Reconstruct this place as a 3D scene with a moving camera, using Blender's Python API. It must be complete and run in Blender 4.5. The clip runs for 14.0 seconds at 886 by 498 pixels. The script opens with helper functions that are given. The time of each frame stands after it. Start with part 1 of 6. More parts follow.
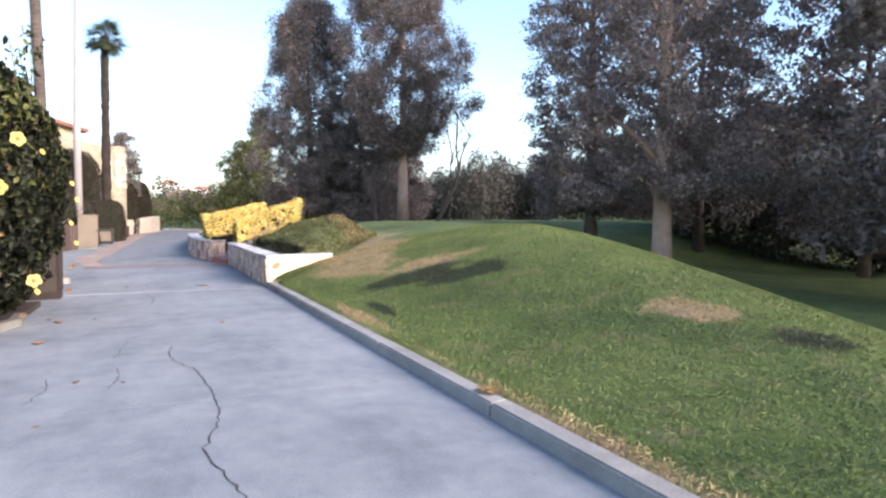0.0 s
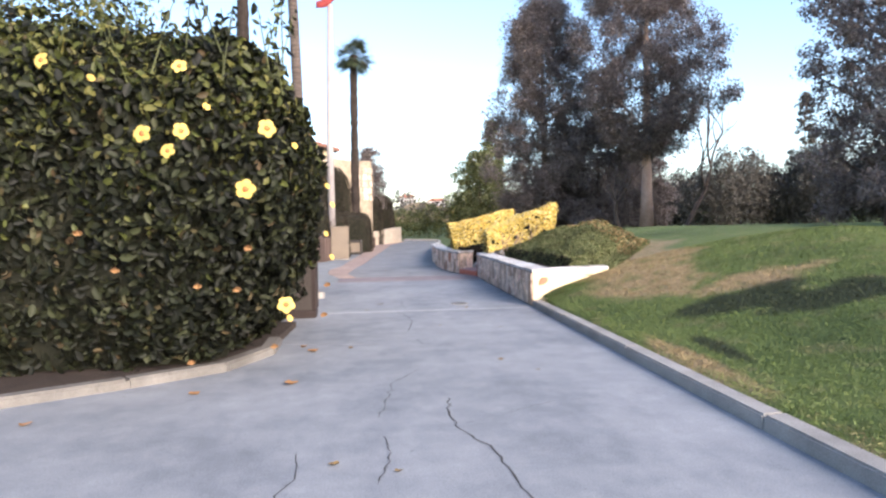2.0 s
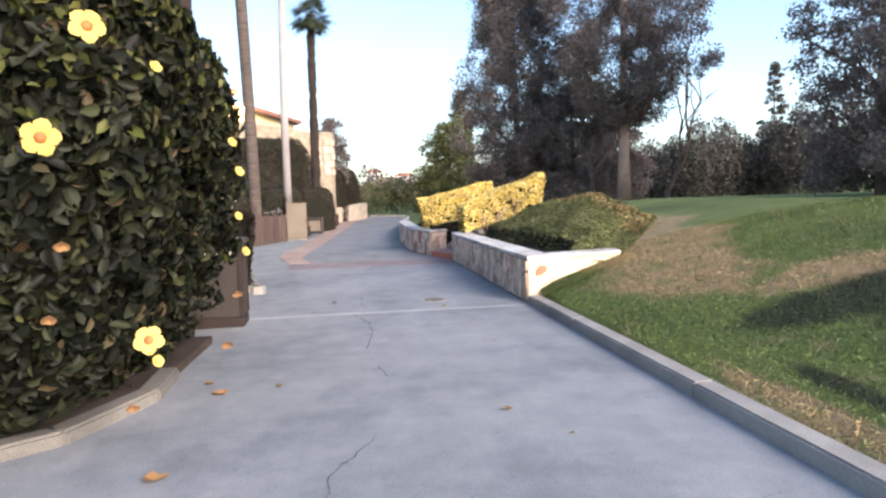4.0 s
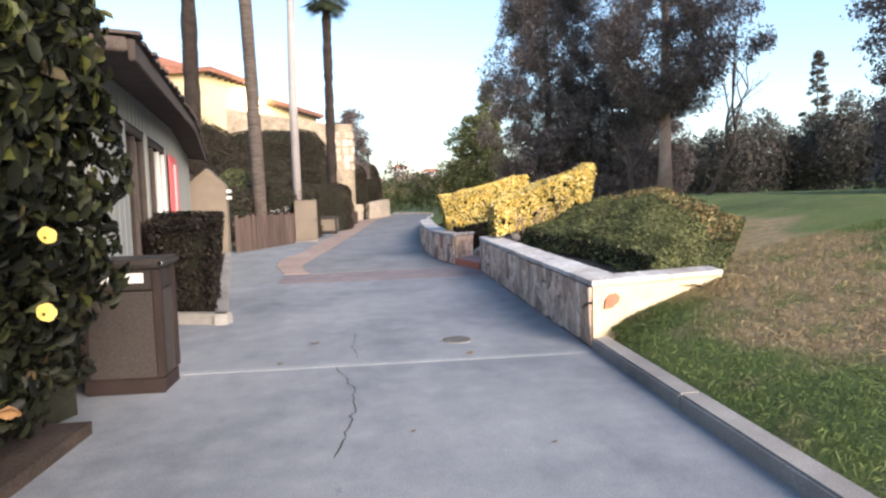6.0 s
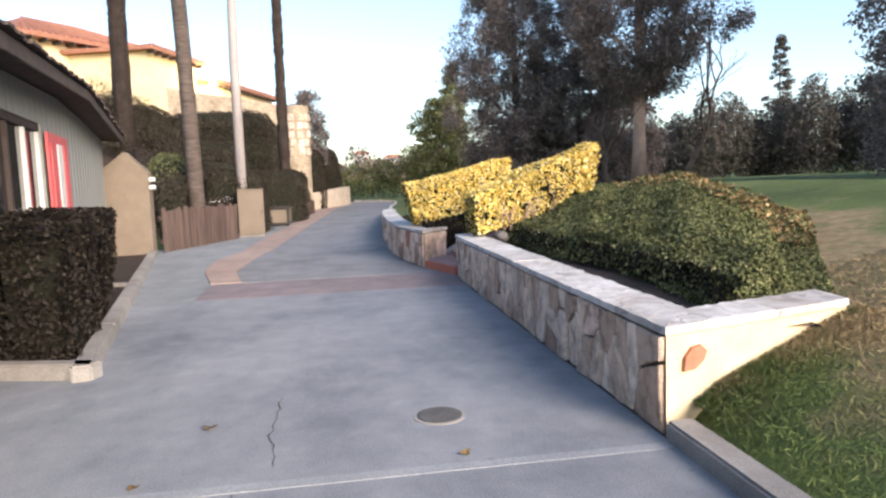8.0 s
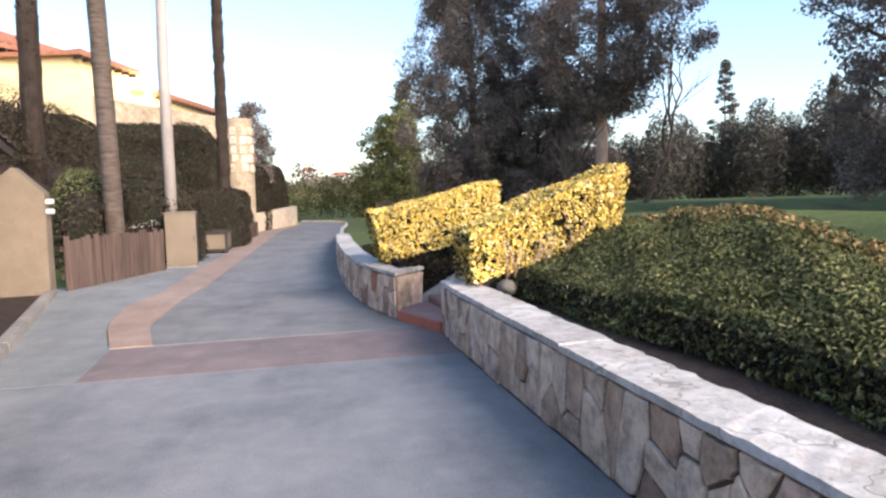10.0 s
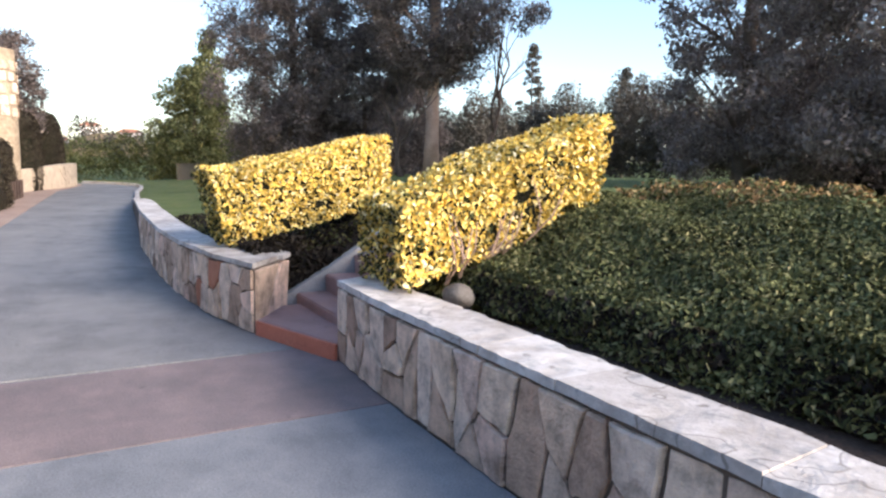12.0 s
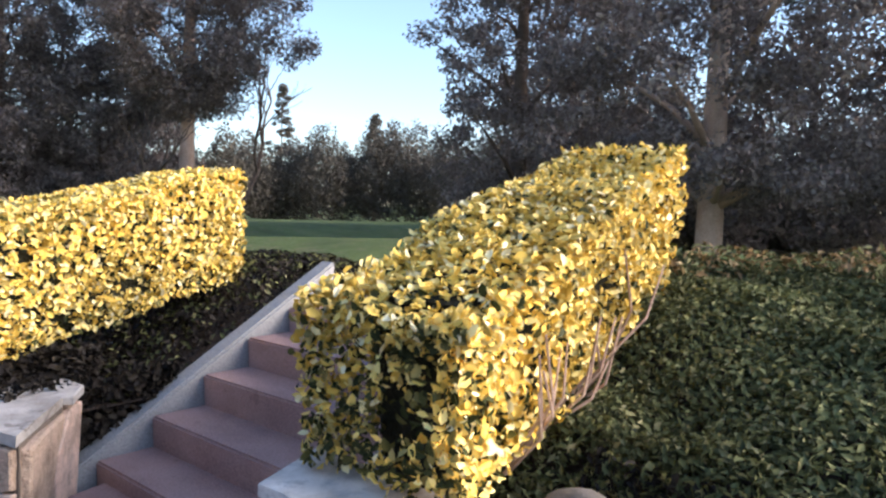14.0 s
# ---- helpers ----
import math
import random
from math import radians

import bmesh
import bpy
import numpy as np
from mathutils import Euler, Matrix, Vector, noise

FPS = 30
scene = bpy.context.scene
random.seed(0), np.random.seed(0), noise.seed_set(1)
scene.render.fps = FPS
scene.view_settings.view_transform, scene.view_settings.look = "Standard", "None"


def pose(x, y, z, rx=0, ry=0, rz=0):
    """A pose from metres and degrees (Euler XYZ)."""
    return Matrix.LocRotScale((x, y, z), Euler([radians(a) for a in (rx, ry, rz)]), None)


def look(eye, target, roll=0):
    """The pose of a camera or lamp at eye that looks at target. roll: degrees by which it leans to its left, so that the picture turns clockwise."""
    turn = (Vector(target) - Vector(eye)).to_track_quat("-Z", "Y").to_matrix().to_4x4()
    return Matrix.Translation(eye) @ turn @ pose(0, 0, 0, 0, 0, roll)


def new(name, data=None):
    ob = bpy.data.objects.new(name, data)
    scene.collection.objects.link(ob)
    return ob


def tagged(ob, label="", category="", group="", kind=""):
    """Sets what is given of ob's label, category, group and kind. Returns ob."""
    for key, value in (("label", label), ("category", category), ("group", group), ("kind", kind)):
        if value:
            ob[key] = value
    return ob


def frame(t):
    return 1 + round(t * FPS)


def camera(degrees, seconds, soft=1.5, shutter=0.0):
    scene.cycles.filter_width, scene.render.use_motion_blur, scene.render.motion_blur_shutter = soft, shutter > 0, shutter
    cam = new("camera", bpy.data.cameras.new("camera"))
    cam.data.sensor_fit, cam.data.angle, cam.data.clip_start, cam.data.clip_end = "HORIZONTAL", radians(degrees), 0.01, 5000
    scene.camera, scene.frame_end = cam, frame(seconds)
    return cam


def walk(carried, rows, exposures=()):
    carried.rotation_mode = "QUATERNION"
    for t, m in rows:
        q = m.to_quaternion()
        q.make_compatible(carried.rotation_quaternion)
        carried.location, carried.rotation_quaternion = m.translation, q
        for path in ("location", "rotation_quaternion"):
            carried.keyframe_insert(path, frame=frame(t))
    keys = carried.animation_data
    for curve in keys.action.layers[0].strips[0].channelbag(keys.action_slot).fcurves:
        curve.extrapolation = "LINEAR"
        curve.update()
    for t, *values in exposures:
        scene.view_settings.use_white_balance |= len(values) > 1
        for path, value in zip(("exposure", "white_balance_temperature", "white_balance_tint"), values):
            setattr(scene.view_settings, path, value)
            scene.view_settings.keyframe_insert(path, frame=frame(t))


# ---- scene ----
cam = camera(66.6, 14.0, soft=2.4)
PATH = [
    (0, (0.78, -1.028, 1.416), (1.605, 0.791, 1.31), 0.3),
    (0.5, (0.714, -0.391, 1.389), (1.206, 1.545, 1.275), 1.3),
    (1, (0.653, 0.271, 1.391), (1.076, 2.224, 1.305), 0.8),
    (1.5, (0.612, 0.771, 1.392), (0.846, 2.757, 1.359), 0.5),
    (2, (0.576, 1.417, 1.356), (0.765, 3.407, 1.279), -1.0),
    (2.5, (0.549, 1.95, 1.376), (0.777, 3.928, 1.187), 0.6),
    (3, (0.554, 2.569, 1.363), (0.699, 4.557, 1.204), -3.3),
    (3.5, (0.608, 3.144, 1.375), (0.88, 5.115, 1.168), -1.5),
    (3.7, (0.676, 3.411, 1.358), (0.956, 5.384, 1.197), -1.6),
    (5.8, (1.183, 6.174, 1.352), (1.402, 8.157, 1.212), -1.8),
    (6, (1.171, 6.417, 1.367), (1.372, 8.4, 1.204), -1.7),
    (6.5, (1.19, 7.012, 1.396), (1.465, 8.979, 1.162), -1.2),
    (7, (1.229, 7.587, 1.38), (1.445, 9.565, 1.173), -2.6),
    (7.5, (1.257, 8.188, 1.396), (1.509, 10.154, 1.129), -1.9),
    (8, (1.359, 8.782, 1.389), (1.666, 10.747, 1.182), -2.0),
    (8.2, (1.4, 9.073, 1.395), (1.713, 11.037, 1.182), -2.4),
    (10.3, (1.33, 11.478, 1.53), (1.87, 13.398, 1.378), -0.6),
    (10.5, (1.299, 11.745, 1.52), (1.91, 13.643, 1.364), 0.4),
    (11, (1.289, 12.465, 1.48), (1.937, 14.353, 1.364), 0.2),
    (11.5, (1.302, 13.156, 1.436), (2.042, 15.004, 1.246), -0.3),
    (12, (1.331, 13.864, 1.406), (2.321, 15.584, 1.162), 1.4),
    (12.5, (1.355, 14.546, 1.42), (2.282, 16.306, 1.208), 1.2),
    (13, (1.467, 15.221, 1.42), (2.646, 16.818, 1.178), 2.7),
    (13.5, (1.618, 15.905, 1.441), (2.977, 17.367, 1.319), 3.0),
    (14, (1.749, 16.566, 1.452), (3.309, 17.815, 1.354), 2.0),
]
walk(cam, [(t, look(eye, target, roll)) for t, eye, target, roll in PATH],
     [(0.0, 2.56, 6050, 15.0), (3.5, 2.42, 6200, 14.0), (6.0, 2.26, 6250, 12.0), (8.0, 2.26, 6350, 13.0), (11.0, 2.36, 6400, 14.0), (14.0, 2.42, 6200, 14.0)])

# ---------------------------------------------------------------- world and sun
SUN_ELEV, SUN_AZ = radians(22.0), radians(150.0)      # azimuth clockwise from +y (ahead)
world = bpy.data.worlds.new("dusk_sky")
scene.world = world
world.use_nodes = True
wn = world.node_tree.nodes
sky = wn.new("ShaderNodeTexSky")
sky.sky_type = "NISHITA"
sky.sun_disc = False
sky.sun_elevation, sky.sun_rotation = SUN_ELEV, SUN_AZ
sky.air_density, sky.dust_density, sky.ozone_density = 1.0, 1.2, 1.5
wn["Background"].inputs["Strength"].default_value = 0.072
world.node_tree.links.new(sky.outputs["Color"], wn["Background"].inputs["Color"])
sun_data = bpy.data.lights.new("sun", "SUN")
sun_data.energy, sun_data.angle, sun_data.color = 1.6, radians(38), (1.0, 0.84, 0.68)
sun = new("sun", sun_data)
sun_dir = Vector((math.sin(SUN_AZ) * math.cos(SUN_ELEV), math.cos(SUN_AZ) * math.cos(SUN_ELEV), math.sin(SUN_ELEV)))
sun.matrix_world = look(sun_dir * 50, (0, 0, 0))

# ---------------------------------------------------------------- materials
rng = np.random.default_rng(7)


class Mat:
    """A node material under construction."""

    def __init__(self, name, rough=0.8, metal=0.0, spec=0.3):
        self.m = bpy.data.materials.new(name)
        self.m.use_nodes = True
        self.t = self.m.node_tree
        self.b = self.t.nodes["Principled BSDF"]
        self.b.inputs["Roughness"].default_value = rough
        self.b.inputs["Metallic"].default_value = metal
        self.b.inputs["Specular IOR Level"].default_value = spec
        self.geo = self.t.nodes.new("ShaderNodeNewGeometry")

    def node(self, kind, **props):
        n = self.t.nodes.new(kind)
        for k, v in props.items():
            n.inputs[k].default_value = v
        return n

    def link(self, a, b):
        self.t.links.new(a, b)

    def noise(self, scale, detail=4.0, rough=0.55, stretch=None):
        n = self.node("ShaderNodeTexNoise", Scale=scale, Detail=detail, Roughness=rough)
        src = self.geo.outputs["Position"]
        if stretch:
            mp = self.node("ShaderNodeMapping", Scale=stretch)
            self.link(src, mp.inputs["Vector"])
            src = mp.outputs["Vector"]
        self.link(src, n.inputs["Vector"])
        return n.outputs["Fac"]

    def ramp(self, fac, stops):
        r = self.t.nodes.new("ShaderNodeValToRGB")
        el = r.color_ramp.elements
        el[0].position, el[0].color = stops[0][0], (*stops[0][1], 1)
        el[1].position, el[1].color = stops[-1][0], (*stops[-1][1], 1)
        for p, c in stops[1:-1]:
            e = el.new(p)
            e.color = (*c, 1)
        self.link(fac, r.inputs["Fac"])
        return r.outputs["Color"]

    def mask(self, fac, lo, hi):
        r = self.node("ShaderNodeMapRange")
        r.inputs["From Min"].default_value, r.inputs["From Max"].default_value = lo, hi
        self.link(fac, r.inputs["Value"])
        return r.outputs["Result"]

    def mix(self, fac, a, b, mode="MIX"):
        n = self.t.nodes.new("ShaderNodeMix")
        n.data_type, n.blend_type = "RGBA", mode
        for idx, v in ((0, fac), (6, a), (7, b)):
            if isinstance(v, (int, float)):
                n.inputs[idx].default_value = v
            elif isinstance(v, tuple):
                n.inputs[idx].default_value = (*v, 1)
            else:
                self.link(v, n.inputs[idx])
        return n.outputs[2]

    def math(self, op, a, b=0.0):
        n = self.t.nodes.new("ShaderNodeMath")
        n.operation = op
        for i, v in enumerate((a, b)):
            if isinstance(v, (int, float)):
                n.inputs[i].default_value = v
            else:
                self.link(v, n.inputs[i])
        return n.outputs[0]

    def color(self, c):
        if isinstance(c, tuple):
            self.b.inputs["Base Color"].default_value = (*c, 1)
        else:
            self.link(c, self.b.inputs["Base Color"])
        return self

    def bump(self, h, strength=0.3, dist=0.01):
        n = self.node("ShaderNodeBump", Strength=strength, Distance=dist)
        self.link(h, n.inputs["Height"])
        self.link(n.outputs["Normal"], self.b.inputs["Normal"])
        return self

    def island(self):
        return self.geo.outputs["Random Per Island"]

    def objrand(self):
        return self.t.nodes.new("ShaderNodeObjectInfo").outputs["Random"]


def speckled(name, dark, light, scale=6.0, fine=60.0, rough=0.85, bump=0.3, dist=0.006, spec=0.3):
    m = Mat(name, rough, spec=spec)
    a, b = m.noise(scale, 5.0), m.noise(fine, 3.0)
    base = m.ramp(a, [(0.3, dark), (0.7, light)])
    m.color(m.mix(0.35, base, m.ramp(b, [(0.3, tuple(c * 0.7 for c in dark)), (0.7, tuple(min(1, c * 1.15) for c in light))])))
    m.bump(b, bump, dist)
    return m.m


def leafmat(name, stops, rough=0.7, trans=0.25, spec=0.12):
    m = Mat(name, rough, spec=spec)
    c = m.ramp(m.island(), stops)
    patch = m.ramp(m.noise(1.6, 3.0), [(0.3, (0.72, 0.72, 0.72)), (0.7, (1.2, 1.2, 1.2))])
    col = m.mix(1.0, c, patch, "MULTIPLY")
    m.color(col)
    if trans:
        tr = m.node("ShaderNodeBsdfTranslucent")
        m.link(col, tr.inputs["Color"])
        mx = m.node("ShaderNodeMixShader", Fac=trans)
        m.link(m.b.outputs["BSDF"], mx.inputs[1])
        m.link(tr.outputs["BSDF"], mx.inputs[2])
        m.link(mx.outputs["Shader"], m.t.nodes["Material Output"].inputs["Surface"])
    return m.m


def concrete(name, dark, mid, light, grit=1.0):
    m = Mat(name, 0.82, spec=0.35)
    big, med, fine = m.noise(0.55, 4.0), m.noise(3.2, 6.0, 0.65), m.noise(95.0, 3.0)
    base = m.ramp(big, [(0.32, dark), (0.5, mid), (0.7, light)])
    base = m.mix(0.5, base, m.ramp(med, [(0.3, dark), (0.55, mid), (0.75, light)]))
    stain = m.ramp(m.noise(1.3, 6.0, 0.7, (1.0, 0.45, 1.0)), [(0.34, (0.80, 0.81, 0.83)), (0.52, (1.0, 1.0, 1.0)), (0.7, (1.07, 1.06, 1.05))])
    base = m.mix(1.0, base, stain, "MULTIPLY")
    grain = m.ramp(fine, [(0.3, (1 - 0.24 * grit,) * 3), (0.7, (1 + 0.17 * grit,) * 3)])
    col = m.mix(1.0, base, grain, "MULTIPLY")
    spots = m.mask(m.noise(9.0, 3.0), 0.68, 0.74)
    col = m.mix(m.math("MULTIPLY", spots, 0.35), col, tuple(c * 0.45 for c in dark))
    m.color(col).bump(m.mix(0.3, fine, med), 0.22 * grit, 0.004)
    return m.m


M_ROAD = concrete("driveway_concrete", (0.16, 0.172, 0.19), (0.25, 0.262, 0.28), (0.35, 0.357, 0.37))
M_LANE = concrete("worn_lane_concrete", (0.160, 0.160, 0.163), (0.24, 0.24, 0.243), (0.32, 0.318, 0.316), 1.7)
M_APRON = concrete("apron_concrete", (0.19, 0.205, 0.21), (0.27, 0.285, 0.29), (0.35, 0.36, 0.36))
M_JOINT = concrete("joint_mortar", (0.23, 0.245, 0.26), (0.31, 0.322, 0.335), (0.39, 0.395, 0.40))
M_PINK = concrete("pink_concrete", (0.30, 0.215, 0.175), (0.39, 0.285, 0.235), (0.46, 0.37, 0.30))
M_BAND = concrete("salmon_band_concrete", (0.155, 0.14, 0.143), (0.24, 0.195, 0.195), (0.35, 0.275, 0.26))
M_KERB = concrete("kerb_concrete", (0.20, 0.185, 0.168), (0.31, 0.292, 0.27), (0.42, 0.40, 0.375))
# kerb concrete made darker for the shade the flowering hedge throws on it
M_SHADEKERB = concrete("shaded_kerb_concrete", (0.10, 0.092, 0.082), (0.17, 0.158, 0.142), (0.26, 0.245, 0.225))
M_STEP = concrete("red_step_concrete", (0.30, 0.195, 0.185), (0.40, 0.265, 0.245), (0.47, 0.33, 0.30))
M_NOSE = concrete("orange_step_paint", (0.46, 0.155, 0.10), (0.58, 0.21, 0.135), (0.62, 0.27, 0.18))
M_STRING = concrete("stringer_concrete", (0.26, 0.27, 0.28), (0.36, 0.37, 0.38), (0.45, 0.45, 0.45))
M_DRYHILL = speckled("dry_hillside_grass", (0.17, 0.125, 0.07), (0.27, 0.205, 0.125), 0.08, 1.2, 0.95, 0.2)
M_CRACK = speckled("crack_dirt", (0.035, 0.035, 0.035), (0.07, 0.065, 0.06))
M_SOIL = speckled("bed_soil", (0.022, 0.016, 0.013), (0.065, 0.047, 0.037), 5, 40, 0.95, 0.6, 0.02)
M_MORTAR = speckled("mortar", (0.11, 0.09, 0.075), (0.22, 0.18, 0.15), 8, 90, 0.9, 0.4)
m = Mat("cap_flagstone", 0.8)
_n, _s, _f = m.noise(5.0, 6.0, 0.65), m.noise(1.6, 5.0, 0.7), m.noise(55.0, 3.0)
_c = m.ramp(_n, [(0.3, (0.36, 0.335, 0.31)), (0.5, (0.55, 0.53, 0.505)), (0.7, (0.70, 0.685, 0.665))])
_c = m.mix(m.mask(_s, 0.52, 0.72), _c, (0.30, 0.25, 0.205))
_v = m.mask(m.math("ABSOLUTE", m.math("SUBTRACT", m.noise(2.4, 3.0, 0.5), 0.5)), 0.010, 0.003)
_c = m.mix(m.math("MULTIPLY", _v, 0.6), _c, (0.17, 0.15, 0.135))
_c = m.mix(m.mask(m.noise(9.0, 5.0, 0.7), 0.54, 0.70), _c, (0.33, 0.34, 0.345))
_c = m.mix(1.0, _c, m.ramp(m.objrand(), [(0.0, (0.8, 0.78, 0.77)), (1.0, (1.1, 1.1, 1.1))]), "MULTIPLY")
m.color(_c).bump(m.mix(0.35, _n, _f), 0.9, 0.015)
M_CAP = m.m
M_BARK = speckled("dark_bark", (0.06, 0.045, 0.038), (0.15, 0.115, 0.095), 3, 30, 0.95, 0.8, 0.03)
M_PINEBARK = speckled("pale_eucalyptus_bark", (0.30, 0.20, 0.155), (0.50, 0.37, 0.30), 2, 20, 0.9, 0.6, 0.02)
M_PALM = Mat("palm_trunk_bark", 0.95)
_r = M_PALM.noise(1.0, 3.0, 0.6, (3.0, 3.0, 14.0))
M_PALM.color(M_PALM.ramp(_r, [(0.3, (0.055, 0.043, 0.036)), (0.7, (0.125, 0.10, 0.086))])).bump(_r, 0.9, 0.04)
M_PALM = M_PALM.m
M_PALMDARK = speckled("dark_palm_bark", (0.018, 0.013, 0.011), (0.055, 0.041, 0.033), 4, 25, 0.95, 0.9, 0.04)
M_POLE = speckled("weathered_white_pole_paint", (0.27, 0.24, 0.235), (0.40, 0.365, 0.355), 1.5, 40, 0.6, 0.1)
# near black, as the shade deep inside foliage is part of this colour
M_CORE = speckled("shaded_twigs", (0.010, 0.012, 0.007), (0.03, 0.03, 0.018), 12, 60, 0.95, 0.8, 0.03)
M_CABINET = speckled("tan_painted_metal", (0.16, 0.128, 0.095), (0.21, 0.168, 0.125), 2, 80, 0.55, 0.05)
M_PANEL = speckled("tan_board_paint", (0.155, 0.125, 0.095), (0.215, 0.175, 0.135), 3, 60, 0.8, 0.2)
M_DARKMETAL = speckled("dark_brown_metal", (0.022, 0.019, 0.018), (0.045, 0.038, 0.034), 3, 60, 0.5, 0.1)
M_PEBBLE = speckled("pebble_aggregate_panel", (0.025, 0.021, 0.019), (0.075, 0.063, 0.057), 70, 160, 0.85, 0.9, 0.01)
M_BINTRIM = speckled("bin_brown_frame", (0.016, 0.010, 0.009), (0.034, 0.022, 0.02), 4, 60, 0.6, 0.15)
M_PAPER = speckled("white_notice", (0.62, 0.62, 0.60), (0.78, 0.78, 0.76), 4, 80, 0.7, 0.05)
M_CHROME = Mat("chrome", 0.18, 1.0).color((0.75, 0.75, 0.76)).m
M_ROOFDARK = speckled("dark_brown_shingle", (0.055, 0.042, 0.038), (0.12, 0.095, 0.085), 5, 30, 0.95, 0.7, 0.02)
M_TRIM = speckled("dark_timber_trim", (0.040, 0.030, 0.027), (0.085, 0.066, 0.058), 6, 50, 0.85, 0.3)
M_STUCCO = speckled("cream_stucco", (0.68, 0.54, 0.32), (0.80, 0.66, 0.42), 1.2, 60, 0.9, 0.3, 0.006)
M_TERRACOTTA = speckled("terracotta_tile", (0.24, 0.105, 0.07), (0.38, 0.18, 0.12), 3, 20, 0.85, 0.3, 0.01)
M_BEIGEROCK = speckled("retaining_stone", (0.24, 0.19, 0.135), (0.56, 0.46, 0.34), 2.0, 9, 0.9, 0.8, 0.03)
M_RED = speckled("red_cloth", (0.20, 0.03, 0.03), (0.30, 0.05, 0.045), 3, 40, 0.8, 0.1)
M_REDPAINT = speckled("red_door_edge_paint", (0.55, 0.10, 0.11), (0.70, 0.16, 0.16), 3, 40, 0.6, 0.1)
M_WHITE = speckled("white_paint", (0.62, 0.62, 0.60), (0.76, 0.76, 0.74), 3, 40, 0.6, 0.1)
M_IRON = speckled("cast_iron_cover", (0.05, 0.05, 0.052), (0.11, 0.11, 0.11), 10, 90, 0.6, 0.5, 0.004)
M_BOULDER = speckled("grey_boulder", (0.10, 0.09, 0.08), (0.21, 0.19, 0.17), 5, 45, 0.85, 0.5, 0.01)
M_GLASS = Mat("window_glass", 0.05, 0.0, 0.5)
M_GLASS.color((0.02, 0.022, 0.025))
M_GLASS = M_GLASS.m

m = Mat("grey_board_siding", 0.85)
_a, _b = m.noise(1.0, 4.0, 0.6, (9.0, 9.0, 0.8)), m.noise(70, 2)
m.color(m.mix(0.3, m.ramp(_a, [(0.3, (0.22, 0.23, 0.217)), (0.7, (0.31, 0.32, 0.303))]), m.ramp(_b, [(0.3, (0.20, 0.21, 0.197)), (0.7, (0.335, 0.345, 0.328))])))
m.bump(_a, 0.4, 0.01)
M_SIDING = m.m
m = Mat("weathered_fence_wood", 0.9)
_a = m.noise(1.0, 5.0, 0.6, (14.0, 14.0, 1.2))
_t = m.ramp(m.objrand(), [(0.0, (0.75, 0.72, 0.72)), (1.0, (1.25, 1.2, 1.15))])
m.color(m.mix(1.0, m.ramp(_a, [(0.3, (0.060, 0.043, 0.038)), (0.7, (0.125, 0.092, 0.080))]), _t, "MULTIPLY")).bump(_a, 0.5, 0.01)
M_FENCE = m.m
m = Mat("flagstone_face", 0.85)
_t = m.ramp(m.objrand(), [(0.0, (0.34, 0.24, 0.19)), (0.2, (0.60, 0.46, 0.35)), (0.4, (0.80, 0.67, 0.54)), (0.56, (0.48, 0.36, 0.28)), (0.78, (0.86, 0.76, 0.65)), (1.0, (0.70, 0.51, 0.42))])
_n, _f = m.noise(7.0, 5.0, 0.65), m.noise(60.0, 3.0)
_c = m.mix(1.0, _t, m.ramp(_n, [(0.3, (0.52, 0.50, 0.48)), (0.5, (1.05, 1.02, 1.0)), (0.72, (1.4, 1.36, 1.32))]), "MULTIPLY")
_c = m.mix(m.math("MULTIPLY", m.mask(m.noise(3.0, 5.0, 0.7), 0.52, 0.68), 0.6), _c, (0.23, 0.165, 0.12))
m.color(_c).bump(m.mix(0.35, _n, _f), 1.0, 0.035)
M_STONE = m.m
M_PALESTONE = speckled("pale_wall_stone", (0.46, 0.38, 0.29), (0.70, 0.60, 0.48), 3, 24, 0.88, 0.5, 0.02)
m = Mat("red_flagstone", 0.85)
_n = m.noise(9.0, 5.0)
m.color(m.ramp(_n, [(0.3, (0.36, 0.15, 0.09)), (0.7, (0.48, 0.23, 0.15))])).bump(_n, 0.5, 0.01)
M_REDSTONE = m.m

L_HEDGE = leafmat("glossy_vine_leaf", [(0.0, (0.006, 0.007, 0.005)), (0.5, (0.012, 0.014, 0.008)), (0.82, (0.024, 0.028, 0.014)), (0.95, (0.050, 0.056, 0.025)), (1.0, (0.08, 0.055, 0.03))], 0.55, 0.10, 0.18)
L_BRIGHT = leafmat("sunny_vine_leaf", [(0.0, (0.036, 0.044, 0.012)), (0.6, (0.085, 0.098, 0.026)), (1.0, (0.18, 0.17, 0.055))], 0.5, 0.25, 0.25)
L_GOLD = leafmat("golden_variegated_leaf", [(0.0, (0.61, 0.42, 0.085)), (0.25, (0.85, 0.61, 0.13)), (0.6, (0.90, 0.705, 0.21)), (0.85, (0.90, 0.78, 0.36)), (1.0, (0.89, 0.845, 0.59))], 0.55, 0.14, 0.15)
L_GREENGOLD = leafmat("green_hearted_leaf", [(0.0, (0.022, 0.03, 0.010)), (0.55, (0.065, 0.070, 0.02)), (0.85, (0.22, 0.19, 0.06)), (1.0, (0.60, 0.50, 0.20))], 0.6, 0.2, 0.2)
L_IVY = leafmat("groundcover_leaf", [(0.0, (0.042, 0.048, 0.022)), (0.5, (0.125, 0.142, 0.060)), (0.85, (0.215, 0.225, 0.10)), (1.0, (0.32, 0.30, 0.16))], 0.72, 0.15, 0.12)
